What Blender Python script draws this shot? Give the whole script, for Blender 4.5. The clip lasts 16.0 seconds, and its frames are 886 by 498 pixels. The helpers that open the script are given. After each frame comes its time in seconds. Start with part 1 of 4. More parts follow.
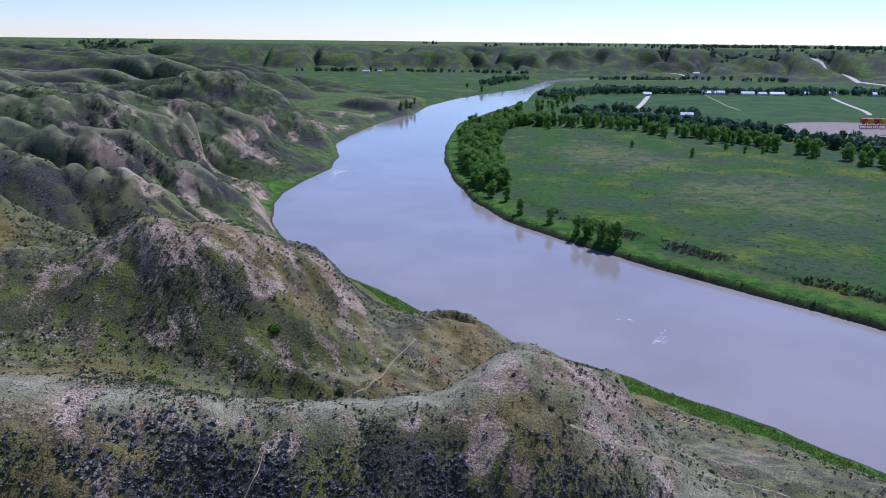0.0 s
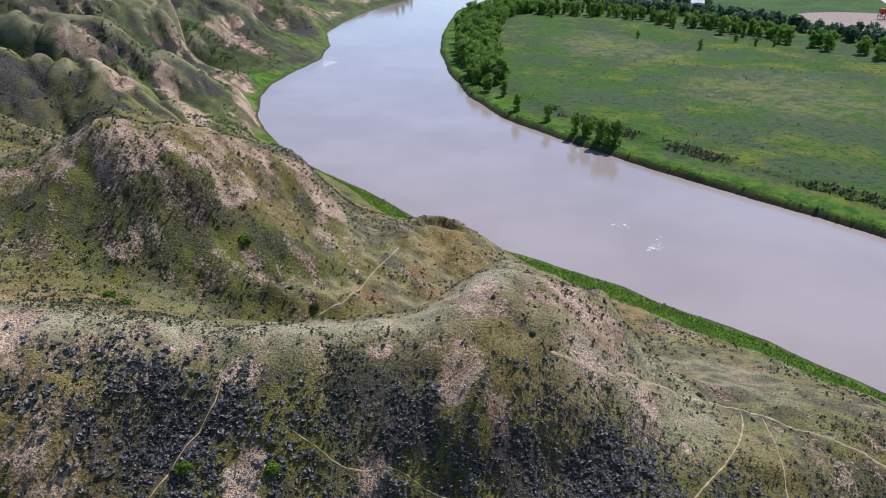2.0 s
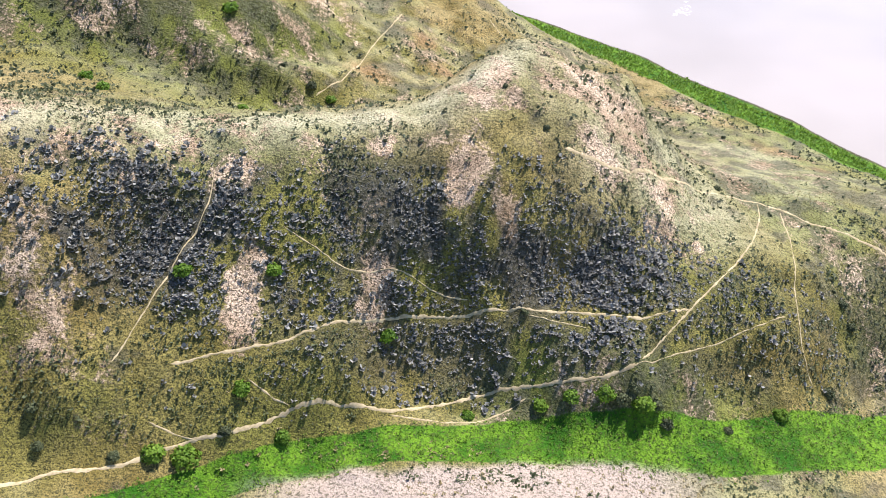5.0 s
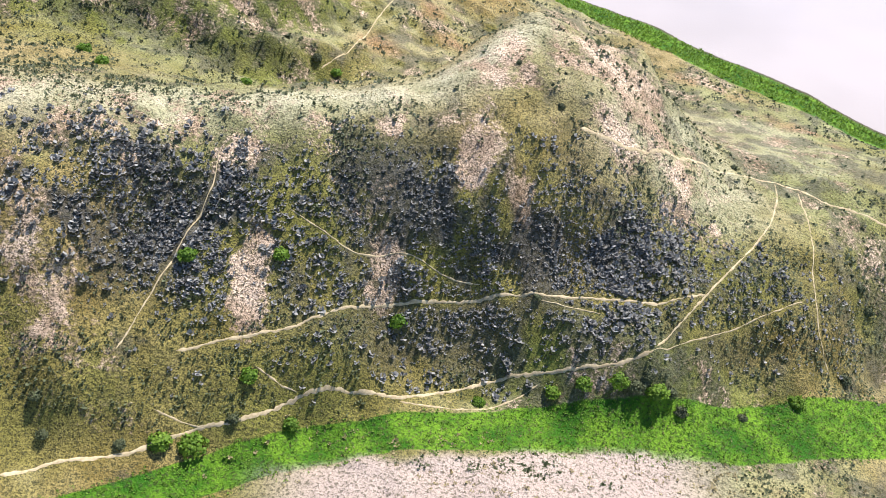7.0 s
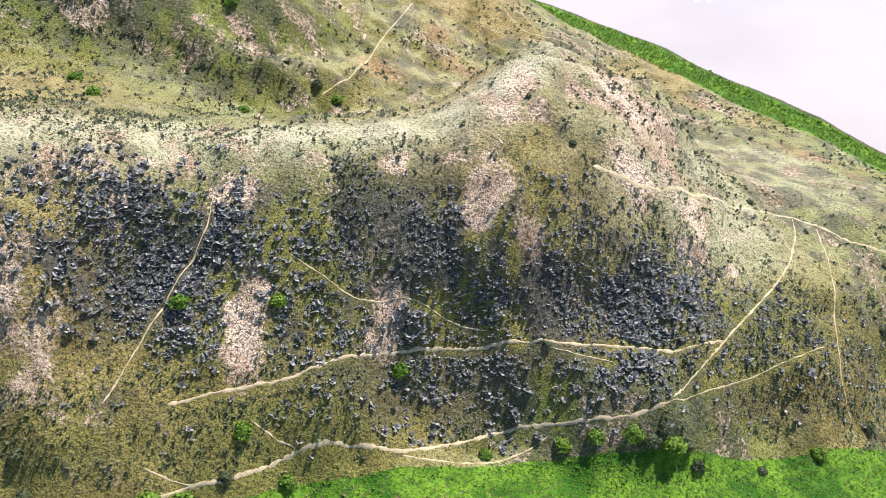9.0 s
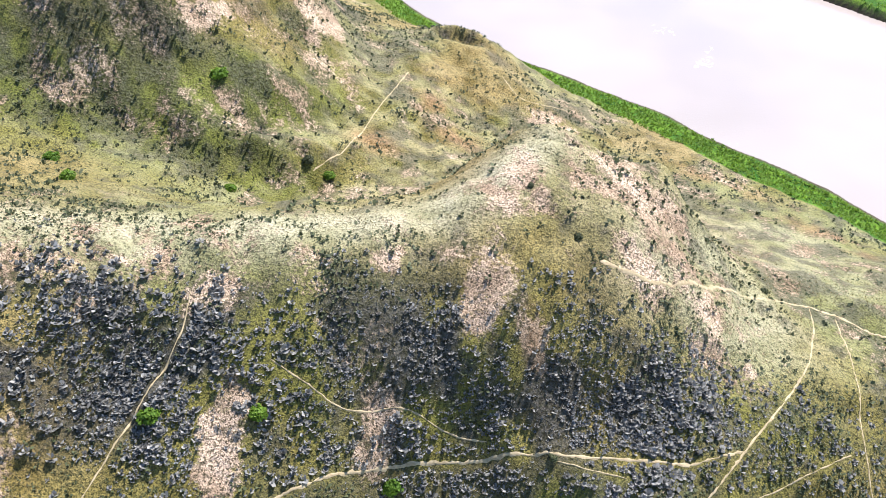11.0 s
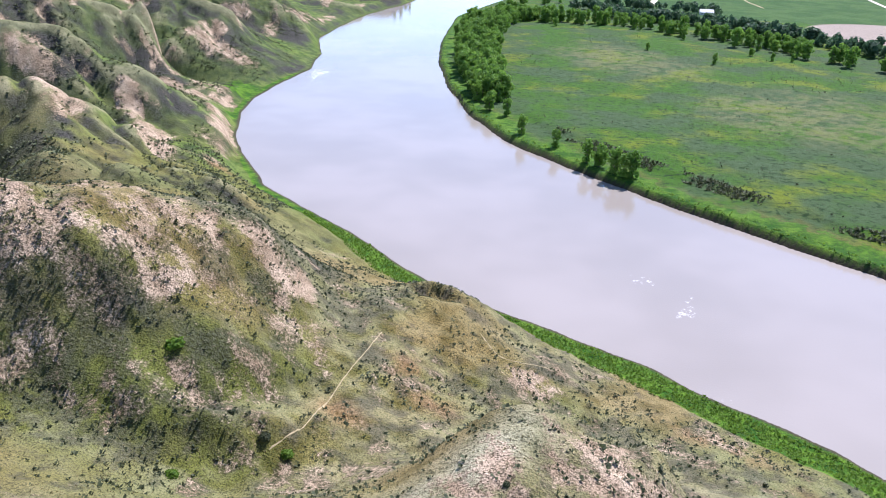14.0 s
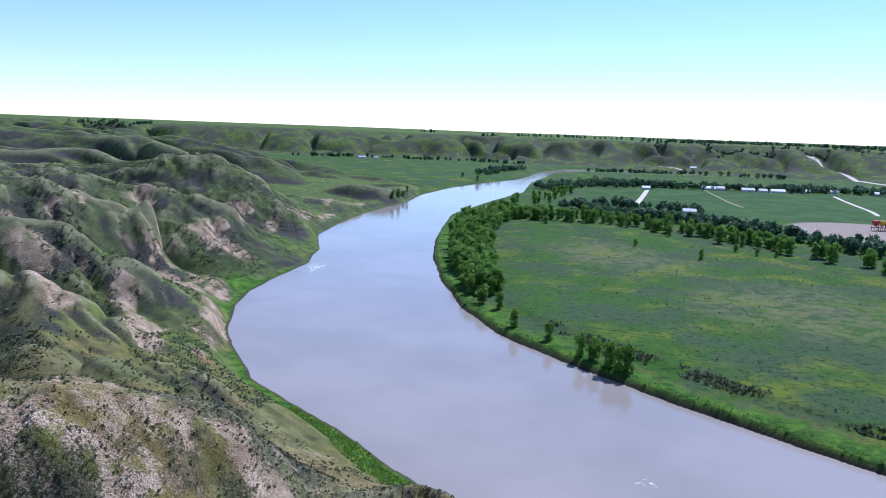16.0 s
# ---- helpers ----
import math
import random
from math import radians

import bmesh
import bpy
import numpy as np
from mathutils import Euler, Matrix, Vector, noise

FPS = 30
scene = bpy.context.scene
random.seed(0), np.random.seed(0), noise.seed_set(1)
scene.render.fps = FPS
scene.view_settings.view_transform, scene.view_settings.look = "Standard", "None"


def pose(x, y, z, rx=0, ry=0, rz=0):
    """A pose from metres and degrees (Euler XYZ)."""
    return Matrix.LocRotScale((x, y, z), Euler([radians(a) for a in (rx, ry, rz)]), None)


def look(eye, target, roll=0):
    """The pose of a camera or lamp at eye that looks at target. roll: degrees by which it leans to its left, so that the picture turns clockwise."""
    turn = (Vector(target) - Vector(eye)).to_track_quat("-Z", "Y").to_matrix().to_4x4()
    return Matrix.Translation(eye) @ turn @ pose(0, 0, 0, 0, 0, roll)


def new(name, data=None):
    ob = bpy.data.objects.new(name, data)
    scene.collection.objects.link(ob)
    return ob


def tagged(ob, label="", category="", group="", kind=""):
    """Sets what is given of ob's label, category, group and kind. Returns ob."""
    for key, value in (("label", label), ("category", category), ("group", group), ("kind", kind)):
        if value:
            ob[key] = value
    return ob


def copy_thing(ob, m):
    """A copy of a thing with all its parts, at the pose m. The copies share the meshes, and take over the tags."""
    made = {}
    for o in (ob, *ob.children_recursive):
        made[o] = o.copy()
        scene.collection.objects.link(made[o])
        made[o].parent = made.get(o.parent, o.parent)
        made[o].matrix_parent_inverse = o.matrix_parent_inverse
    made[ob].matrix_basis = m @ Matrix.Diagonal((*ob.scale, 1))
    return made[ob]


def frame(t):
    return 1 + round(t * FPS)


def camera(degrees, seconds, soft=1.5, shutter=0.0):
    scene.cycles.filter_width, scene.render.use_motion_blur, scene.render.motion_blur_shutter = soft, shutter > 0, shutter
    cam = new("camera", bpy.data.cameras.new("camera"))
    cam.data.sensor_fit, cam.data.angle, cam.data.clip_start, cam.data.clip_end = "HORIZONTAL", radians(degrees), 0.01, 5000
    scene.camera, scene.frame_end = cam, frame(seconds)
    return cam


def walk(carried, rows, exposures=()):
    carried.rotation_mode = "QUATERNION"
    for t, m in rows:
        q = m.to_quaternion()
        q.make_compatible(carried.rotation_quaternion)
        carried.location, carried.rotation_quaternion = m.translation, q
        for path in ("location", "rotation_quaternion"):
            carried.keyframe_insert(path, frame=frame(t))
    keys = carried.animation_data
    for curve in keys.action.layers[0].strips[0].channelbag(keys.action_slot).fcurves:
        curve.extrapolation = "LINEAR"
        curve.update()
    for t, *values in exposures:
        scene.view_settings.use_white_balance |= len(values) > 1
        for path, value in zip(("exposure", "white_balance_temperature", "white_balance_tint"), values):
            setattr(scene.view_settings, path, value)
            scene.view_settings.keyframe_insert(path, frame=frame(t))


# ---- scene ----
cam = camera(63.3, 16.0, 0.8)
PATH = [
    (0, (-1.477, -1.459, 99.795), (-1.559, 0.46, 99.237), 0.6),
    (0.5, (-0.379, 1.407, 99.77), (-0.459, 3.316, 99.179), 0.6),
    (1, (0.604, 4.36, 99.751), (0.527, 6.258, 99.126), 0.8),
    (1.5, (1.418, 7.149, 99.761), (1.344, 9.009, 99.032), 0.9),
    (2, (1.871, 9.794, 99.69), (1.799, 11.609, 98.854), 1.1),
    (2.5, (1.967, 12.096, 99.742), (1.899, 13.849, 98.783), 1.2),
    (3, (2.023, 13.963, 99.858), (1.957, 15.647, 98.781), 1.3),
    (3.5, (2.059, 15.711, 100.086), (1.995, 17.318, 98.897), 1.3),
    (4, (1.928, 17.135, 100.164), (1.864, 18.688, 98.904), 1.4),
    (4.5, (1.597, 18.384, 100.196), (1.536, 19.879, 98.868), 1.5),
    (5, (1.244, 19.507, 100.225), (1.187, 20.941, 98.832), 1.6),
    (5.2, (1.108, 19.966, 100.226), (1.052, 21.374, 98.807), 1.6),
    (7.5, (-0.528, 23.95, 99.992), (-0.585, 25.316, 98.532), 1.9),
    (8, (-0.796, 25.416, 99.986), (-0.855, 26.783, 98.527), 1.9),
    (10.3, (-1.774, 35.431, 99.92), (-1.827, 36.859, 98.521), 2.3),
    (10.5, (-1.839, 36.378, 99.932), (-1.892, 37.817, 98.544), 2.4),
    (11, (-2.107, 38.79, 100.035), (-2.159, 40.256, 98.675), 2.5),
    (11.5, (-2.395, 41.002, 100.17), (-2.449, 42.499, 98.844), 2.3),
    (12, (-2.457, 43.125, 100.337), (-2.512, 44.661, 99.057), 2.2),
    (12.5, (-2.2, 45.103, 100.466), (-2.256, 46.711, 99.278), 2.1),
    (13, (-1.464, 46.893, 100.534), (-1.524, 48.579, 99.46), 2.0),
    (13.5, (-0.539, 48.524, 100.63), (-0.601, 50.279, 99.674), 2.0),
    (14, (0.189, 50.197, 100.672), (0.128, 52.014, 99.837), 2.1),
    (14.5, (0.72, 51.601, 100.712), (0.658, 53.47, 100.004), 2.2),
    (15, (1.262, 52.648, 100.757), (1.196, 54.561, 100.179), 2.2),
    (15.5, (1.611, 53.286, 100.693), (1.54, 55.235, 100.249), 2.2),
    (16, (1.862, 53.495, 100.47), (1.786, 55.466, 100.14), 2.1),
]
EXPOSURES = [(0, 0.02, 4900, 26), (1.5, 0.25, 5550, 22), (3, 0.8, 6100, 17), (5, 1.48, 6150, 15), (8, 1.5, 6100, 15), (11, 1.58, 6050, 15), (13, 1.36, 5950, 16), (14.5, 0.88, 5450, 19), (16, 0.42, 5000, 18)]
walk(cam, [(t, look(eye, target, roll)) for t, eye, target, roll in PATH], EXPOSURES)

# ---------------------------------------------------------------- light
SUN_ELEV, SUN_AZ = 52.0, 32.0          # degrees; azimuth from +y towards +x
world = bpy.data.worlds.new("sky")
scene.world = world
world.use_nodes = True
wn = world.node_tree
sky = wn.nodes.new("ShaderNodeTexSky")
sky.sky_type = 'NISHITA'
sky.sun_disc = False
sky.sun_elevation = radians(SUN_ELEV)
sky.sun_rotation = radians(SUN_AZ)
sky.air_density, sky.dust_density, sky.ozone_density = 1.0, 0.0, 1.6
wn.nodes["Background"].inputs["Strength"].default_value = 0.1
wn.links.new(sky.outputs[0], wn.nodes["Background"].inputs["Color"])
sun_lamp = bpy.data.lights.new("sun", 'SUN')
sun_lamp.energy, sun_lamp.angle, sun_lamp.color = 5.0, radians(0.5), (1.0, 0.94, 0.86)
sun = new("sun", sun_lamp)
sx = math.sin(radians(SUN_AZ)) * math.cos(radians(SUN_ELEV))
sy = math.cos(radians(SUN_AZ)) * math.cos(radians(SUN_ELEV))
sun.matrix_world = look((sx * 500, sy * 500, 600), (sx * 500 - sx, sy * 500 - sy, 600 - math.sin(radians(SUN_ELEV))))

# ---------------------------------------------------------------- number helpers
rng = np.random.default_rng(7)


def lattice(ix, iy, seed):
    n = (ix.astype(np.int64) * 374761393 + iy.astype(np.int64) * 668265263 + seed * 974711) & 0x7FFFFFFF
    n = ((n ^ (n >> 13)) * 1274126177) & 0x7FFFFFFF
    return ((n ^ (n >> 16)) & 0xFFFF) / 65535.0


def vnoise(x, y, seed=0):
    """Smooth noise, 0 to 1, with one cell per unit."""
    fx, fy = np.floor(x), np.floor(y)
    u, v = x - fx, y - fy
    u, v = u * u * (3 - 2 * u), v * v * (3 - 2 * v)
    a, b = lattice(fx, fy, seed), lattice(fx + 1, fy, seed)
    c, d = lattice(fx, fy + 1, seed), lattice(fx + 1, fy + 1, seed)
    return (a * (1 - u) + b * u) * (1 - v) + (c * (1 - u) + d * u) * v


def fbm(x, y, size, octaves=4, seed=0):
    out, amp, total = 0.0, 1.0, 0.0
    for k in range(octaves):
        out = out + amp * vnoise(x / size * 2 ** k + 17.3 * k, y / size * 2 ** k - 9.1 * k, seed + k)
        total += amp
        amp *= 0.5
    return out / total


def ramp(v, lo, hi):
    s = np.clip((v - lo) / (hi - lo), 0, 1)
    return s * s * (3 - 2 * s)


def line_dist(x, y, line):
    """Distance to a polyline, and on which side: positive to the left of its run."""
    best, side = np.full(x.shape, 1e12), np.ones(x.shape)
    for (ax, ay), (bx, by) in zip(line[:-1], line[1:]):
        dx, dy = bx - ax, by - ay
        k = np.clip(((x - ax) * dx + (y - ay) * dy) / (dx * dx + dy * dy), 0, 1)
        d = (x - ax - k * dx) ** 2 + (y - ay - k * dy) ** 2
        s = np.sign(dx * (y - ay) - dy * (x - ax))
        near = d < best - 1e-9
        side = np.where(near, s, side)
        best = np.minimum(best, d)
    return np.sqrt(best), side


# ---------------------------------------------------------------- plan of the valley
LEFT_SHORE = [(700, -420), (330, -60), (200, 55), (140, 112), (97, 157), (81, 175), (63, 190), (45, 206), (27, 218), (12, 228), (-7, 241),
              (-19, 253), (-30, 269), (-49, 288), (-65, 304), (-83, 323), (-94, 342), (-109, 373), (-117, 392), (-127, 436), (-130, 471),
              (-125, 514), (-117, 568), (-122, 630), (-141, 705), (-135, 789), (-122, 898), (-92, 1000), (-75, 1145), (-35, 1308),
              (15, 1429), (100, 1600), (175, 1920), (270, 2120), (700, 2150), (1600, 2000)]
RIGHT_SHORE = [(1100, -420), (600, -150), (330, 60), (200, 190), (137, 263), (115, 286), (87, 315), (52, 358), (18, 404), (-2, 455),
               (-17, 525), (-28, 615), (-31, 710), (-28, 800), (-24, 880), (20, 1050), (80, 1230), (112, 1460), (195, 1830), (300, 1990),
               (700, 2040), (1600, 1900)]
HILL_FOOT = [(-92, 1000), (-80, 1145), (-90, 1270), (-210, 1450), (-470, 1800), (-950, 2300), (-2300, 3300), (-4500, 4400)]
WALL_FOOT = [(-5000, 2500), (-2600, 2420), (-500, 2300), (0, 2360), (330, 2200), (800, 2080), (1300, 1950), (2300, 1750), (5000, 1400)]

SPOTS = []


def relief(*points):
    """A crest, a gully or a foot line of the near hills, as x, y and height; spots every 9 m along it."""
    for (ax, ay, az), (bx, by, bz) in zip(points[:-1], points[1:]):
        n = max(1, round(math.hypot(bx - ax, by - ay) / 9))
        for k in range(n):
            f = k / n
            SPOTS.append((ax + f * (bx - ax), ay + f * (by - ay), az + f * (bz - az)))
    SPOTS.append(points[-1])


# the near spur: its crest, its face and the toe with the trails
relief((-110, 84, 58), (-80, 88, 53), (-54, 92, 48.3), (-41, 96, 45), (-26, 99, 43), (-9, 101.5, 43.2), (1, 106, 44.6), (8, 112, 45.6), (20, 119.5, 42.8), (26, 124.5, 39.3))
relief((8, 112, 45.6), (9, 120, 46.2), (8, 126, 45))
relief((19, 120, 43), (17, 127, 41))
relief((7, 132, 39.5), (8, 140, 29))
relief((-51, 85, 45.8), (-33.7, 88, 40.3), (-19, 94.5, 41.2), (-9, 98, 42.2), (6.7, 97, 40.2), (19, 103.6, 39.2), (27, 110, 36.5))
relief((-49, 78, 41.3), (-39, 82, 37.5), (-27, 81, 34.8), (-18, 86, 35.3), (-10.7, 86.5, 33.5), (7.3, 91, 33.8), (15, 93.8, 33.8), (23, 92.4, 30), (30, 99, 30.2), (37, 99.5, 26.6))
relief((-48, 68, 32.8), (-37, 74, 33.2), (-26, 73, 29.3), (-20, 76, 29.5), (-11, 82, 30.4), (0, 87, 30.7), (15.5, 88, 28))
relief((-44, 64, 29.9), (-33, 66, 26.3), (-16, 72, 26.2), (-7, 76, 22.1), (0.4, 79.6, 23), (10, 84, 26.9), (23, 84.4, 26.1), (31, 83.3, 23.6), (40, 88, 23), (51, 98, 23))
relief((-47, 61, 27), (-33, 61, 22.5), (-26.5, 65, 24), (-13.4, 70, 20.9), (3, 75.5, 18.3), (15, 79.5, 24), (25, 78, 23.5), (40, 81.6, 16.6), (51, 88.5, 18.9), (63, 98, 16.4))
relief((-43, 55, 24.5), (-28, 59, 20.8), (-17, 66, 19.7), (-7.5, 68, 19.6), (3, 70, 18.4), (14, 72, 17.4), (25, 72.3, 17.4), (37, 74.9, 14.6), (49, 75, 13.5), (65, 88.8, 9))
relief((-30, 52, 20.5), (-10, 61.5, 20.5), (6.5, 63, 19.8), (30, 64, 16), (60, 66, 12), (90, 75, 9))
relief((-60, 20, 27), (0, 30, 21), (60, 25, 15), (130, 20, 9))
relief((-150, -60, 48), (0, -80, 28), (150, -90, 12))
# its eastern shoulder down to the river
relief((29, 112, 33), (32.4, 111.4, 31), (43, 116, 24.8), (50, 114, 22.2), (57, 121, 20.5), (72, 120, 19), (84, 116, 18.5), (92, 112, 12))
relief((26, 128, 35), (31, 127, 31), (37, 121.5, 28.3))
relief((24, 130, 33), (30, 140, 20), (38, 150, 10), (36, 165, 6))
relief((73.5, 141.5, 10.3), (62, 162, 5.3), (60, 179, 2.2), (32, 189, 3.4), (24, 195, 6.5))
relief((50, 140, 13), (46, 165, 5.5))
# the bowl behind it
relief((-120, 108, 47), (-69, 118, 39.8), (-43, 114, 36.6), (-31, 117, 33.9), (-15, 116, 37.8))
relief((-6, 112, 42), (-4, 119, 40))
relief((-6, 127, 33), (-6, 134, 28))
relief((-56, 128.7, 33.2), (-44, 132, 30.3), (-26, 137, 24.1), (-12, 141, 23), (2.5, 148, 20), (18, 158, 11), (28, 172, 6))
relief((-62, 136, 37.8), (-49, 137, 35.6), (-38, 140.7, 31), (-27, 154.9, 27.5), (-13.8, 167.6, 22.4), (-0.2, 175.2, 15.4), (17.4, 184, 11))
relief((-37, 137.4, 32.5), (-23, 146, 26.5))
relief((-24, 182, 23.9), (-15, 187, 22.5), (-8, 206, 20.5), (0, 207, 17.5), (8, 204, 12.5), (13, 200, 9.2), (20, 204, 5))
relief((-12, 214, 16), (-9, 221, 9.5), (-2, 228, 4))
# the rounded cone and its northern flank
relief((-140, 140, 58), (-110, 142, 52), (-90, 145, 52.5), (-74.5, 155, 61.5), (-67, 157, 58), (-61, 160, 55.5), (-55, 168, 52), (-47, 179, 47.5), (-42, 184, 45), (-37, 186, 38.5), (-32, 189, 29))
relief((-59, 151, 53.2), (-54, 158, 49.5))
relief((-83, 139.5, 49.6), (-65.6, 141.4, 48.4), (-56.5, 146.5, 44.2), (-47.5, 150.5, 42.5), (-35.7, 150, 35.9))
relief((-38.5, 160.4, 37.8), (-24, 170, 26))
relief((-36, 205, 26), (-40, 225, 16), (-43.2, 248, 8))
# gullies and spurs to the north
relief((-160, 178, 50), (-124, 181.6, 42.4), (-95, 193, 34), (-80, 213, 31), (-70, 240, 27), (-62, 262, 17))
relief((-185, 222, 60), (-160, 220, 53.5), (-144, 219, 47.5), (-127, 214, 41))
relief((-180, 243, 44), (-150, 240, 36), (-131, 232, 33))
relief((-120, 236, 39), (-102, 240, 38.5), (-78.5, 255, 30), (-72, 275, 14), (-78, 294, 9))
relief((-200, 285, 60), (-175, 276, 56), (-155, 271, 53), (-145, 282, 54.2), (-135, 290, 42), (-121, 300, 33), (-108, 305, 22), (-98, 322, 9))
relief((-141, 256, 40), (-120, 250, 36), (-97, 272, 26.3), (-90, 295, 14))
relief((-210, 320, 44), (-154, 322, 30), (-127, 333, 21), (-110, 345, 9))
relief((-150, 380, 31), (-138, 391, 23))

# long rounded spurs further up the valley, and the gullies between them
relief((-197, 333, 61), (-190, 337, 60), (-181, 337, 57), (-171, 357, 54), (-158, 365, 44), (-137, 368, 32), (-122, 369, 22))
relief((-250, 401, 73), (-235, 405, 72), (-222, 419, 69), (-211, 432, 59), (-201, 453, 55), (-191, 470, 50), (-187, 473, 42))
relief((-349, 539, 70), (-327, 542, 70), (-287, 550, 68), (-252, 553, 55), (-244, 564, 56), (-229, 555, 46))
relief((-229, 555, 46), (-202, 573, 50), (-172, 577, 36), (-163, 575, 24))
relief((-352, 696, 52), (-326, 704, 57), (-273, 713, 72), (-243, 714, 72), (-190, 695, 47), (-157, 678, 31))
relief((-313, 960, 67), (-225, 954, 57), (-176, 913, 36), (-117, 881, 19))
relief((-212, 371, 47), (-196, 388, 39), (-179, 409, 29), (-175, 428, 24), (-150, 432, 11))
relief((-281, 473, 56), (-254, 484, 46), (-226, 503, 31), (-210, 512, 26), (-185, 505, 18), (-150, 520, 9))
relief((-306, 627, 40), (-258, 638, 36), (-222, 643, 35), (-160, 626, 11), (-148, 625, 8))
relief((-293, 836, 45), (-234, 834, 36), (-183, 804, 15), (-152, 790, 8))
relief((-694, 1091, 71), (-575, 1105, 70), (-424, 1013, 66))
relief((-205, 470, 30), (-188, 474, 22), (-165, 462, 12), (-140, 470, 6))
relief((-118, 366, 17), (-126, 390, 18))


def control():
    pts = list(SPOTS)
    for (ax, ay), (bx, by) in zip(LEFT_SHORE[1:27], LEFT_SHORE[2:28]):
        n = max(1, round(math.hypot(bx - ax, by - ay) / 18))
        pts += [(ax + k / n * (bx - ax), ay + k / n * (by - ay), 0.4) for k in range(n)]
    return np.array(pts)


SPOT = control()


def spline_weights():
    p = SPOT[:, :2] / 100
    d2 = ((p[:, None] - p[None]) ** 2).sum(-1)
    k = 0.5 * d2 * np.log(d2 + 1e-9)
    n = len(p)
    top = np.hstack([k + np.eye(n) * 0.00012, np.ones((n, 1)), p])
    low = np.hstack([np.ones((n, 1)), p]).T
    m = np.vstack([top, np.hstack([low, np.zeros((3, 3))])])
    return np.linalg.solve(m, np.r_[SPOT[:, 2], 0, 0, 0])


WEIGHT = spline_weights()


def near_relief(x, y):
    flat_x, flat_y = x.ravel() / 100, y.ravel() / 100
    out = np.empty(flat_x.shape)
    p, n = SPOT[:, :2] / 100, len(SPOT)
    for s in range(0, len(out), 20000):
        ex, ey = flat_x[s:s + 20000], flat_y[s:s + 20000]
        d2 = (ex[:, None] - p[:, 0]) ** 2 + (ey[:, None] - p[:, 1]) ** 2
        out[s:s + 20000] = (0.5 * d2 * np.log(d2 + 1e-9)) @ WEIGHT[:n] + WEIGHT[n] + ex * WEIGHT[n + 1] + ey * WEIGHT[n + 2]
    return out.reshape(x.shape)


def land(x, y):
    """Height of the ground, and the masks that tell its cover."""
    x, y = np.asarray(x, float), np.asarray(y, float)
    dl, sl = line_dist(x, y, LEFT_SHORE)
    dr, sr = line_dist(x, y, RIGHT_SHORE)
    wob = (fbm(x, y, 14, 3, 3) - 0.5) * 5 + (fbm(x, y, 90, 2, 5) - 0.5) * np.clip(y / 90, 0, 10)
    west, east = dl * sl + wob * 0.5, -dr * sr + wob * 0.4 + 2.2 * (1 - ramp(y, 380, 480))
    df, sf = line_dist(x, y, HILL_FOOT)
    foot = np.where(y < 1000, west, np.where(y < 1270, np.minimum(west, df * sf + 2), df * sf))
    # hills of the west bank
    warp = (fbm(x, y, 300, 2, 11) - 0.5) * 190
    along = y + 0.42 * x + warp
    ridge = np.abs(2 * fbm(x * 0.22 + 0.2 * warp, along, 120, 2, 21) - 1)
    ridge2 = np.abs(2 * fbm(x * 0.4, along * 1.2, 52, 2, 31) - 1)
    rise = ramp(foot, -60, 430)
    swell = fbm(x, y, 420, 3, 41)
    cut = (1 - ramp(ridge, 0.0, 0.55)) ** 1.5
    cut2 = (1 - ramp(ridge2, 0.0, 0.6)) ** 1.5
    hills = rise * (66 + 22 * swell) - 40 * cut * ramp(foot, -10, 170) * (1 - 0.62 * ramp(foot, 300, 1000))
    hills = hills - 11 * cut2 * ramp(foot, 10, 110) * (1 - 0.5 * ramp(foot, 400, 1000)) + 13 * ramp(foot, 1, 22) * (1 - ramp(foot, 50, 230)) * (1 - 0.7 * cut)
    hills = np.maximum(hills, 1.5 + 0.04 * np.clip(foot, 0, 400))
    close = (1 - ramp(y, 760, 960)) * (1 - ramp(-x - 0.42 * y, 90, 210)) * ramp(y, -400, -150)
    inner = close > 0
    nearh = np.zeros_like(x)
    if inner.any():
        nearh[inner] = near_relief(x[inner], y[inner])
    crag = (fbm(x, y, 9, 4, 51) - 0.5)
    for cx, cy, r, deep in ((-6.5, 203, 5.6, 4.0), (27, 126, 3, -1.2)):
        nearh = nearh - deep * np.exp(-(((x - cx) / r) ** 2 + ((y - cy) / (r * 0.7)) ** 2) ** 2)
    rill = (1 - np.abs(2 * fbm(x + 0.4 * y, y * 0.8, 24, 2, 57) - 1)) ** 3
    rill2 = (1 - np.abs(2 * fbm(x + 0.3 * y, y * 0.7, 8, 2, 59) - 1)) ** 3
    nearh = nearh - (1.9 * rill * ramp(y, 105, 160) + 4.2 * rill * ramp(y, 190, 260) + 0.8 * rill2) * ramp(nearh, 9, 26)
    rill3 = (1 - np.abs(2 * fbm(x + 0.5 * y, y * 0.8 - 0.3 * x, 13, 2, 63) - 1)) ** 3
    nearh = nearh - 2.4 * rill3 * ramp(y, 205, 280) * ramp(nearh, 9, 26)
    nearh = nearh + crag * 1.5 + (fbm(x, y, 26, 3, 55) - 0.5) * 2.2 * ramp(nearh, 12, 40)
    nearh = nearh + (fbm(x, y, 2.4, 2, 58) - 0.5) * 0.7 * ramp(y, 66, 76) * (1 - ramp(y, 240, 330))
    hills = hills + crag * 2 * rise
    westh = nearh * close + hills * (1 - close)
    low = 0.25 + np.minimum(west, 14) * 0.12
    cliff = ramp(y, 345, 362) * (1 - ramp(y, 412, 430)) + ramp(y, 530, 560) * (1 - ramp(y, 860, 930))
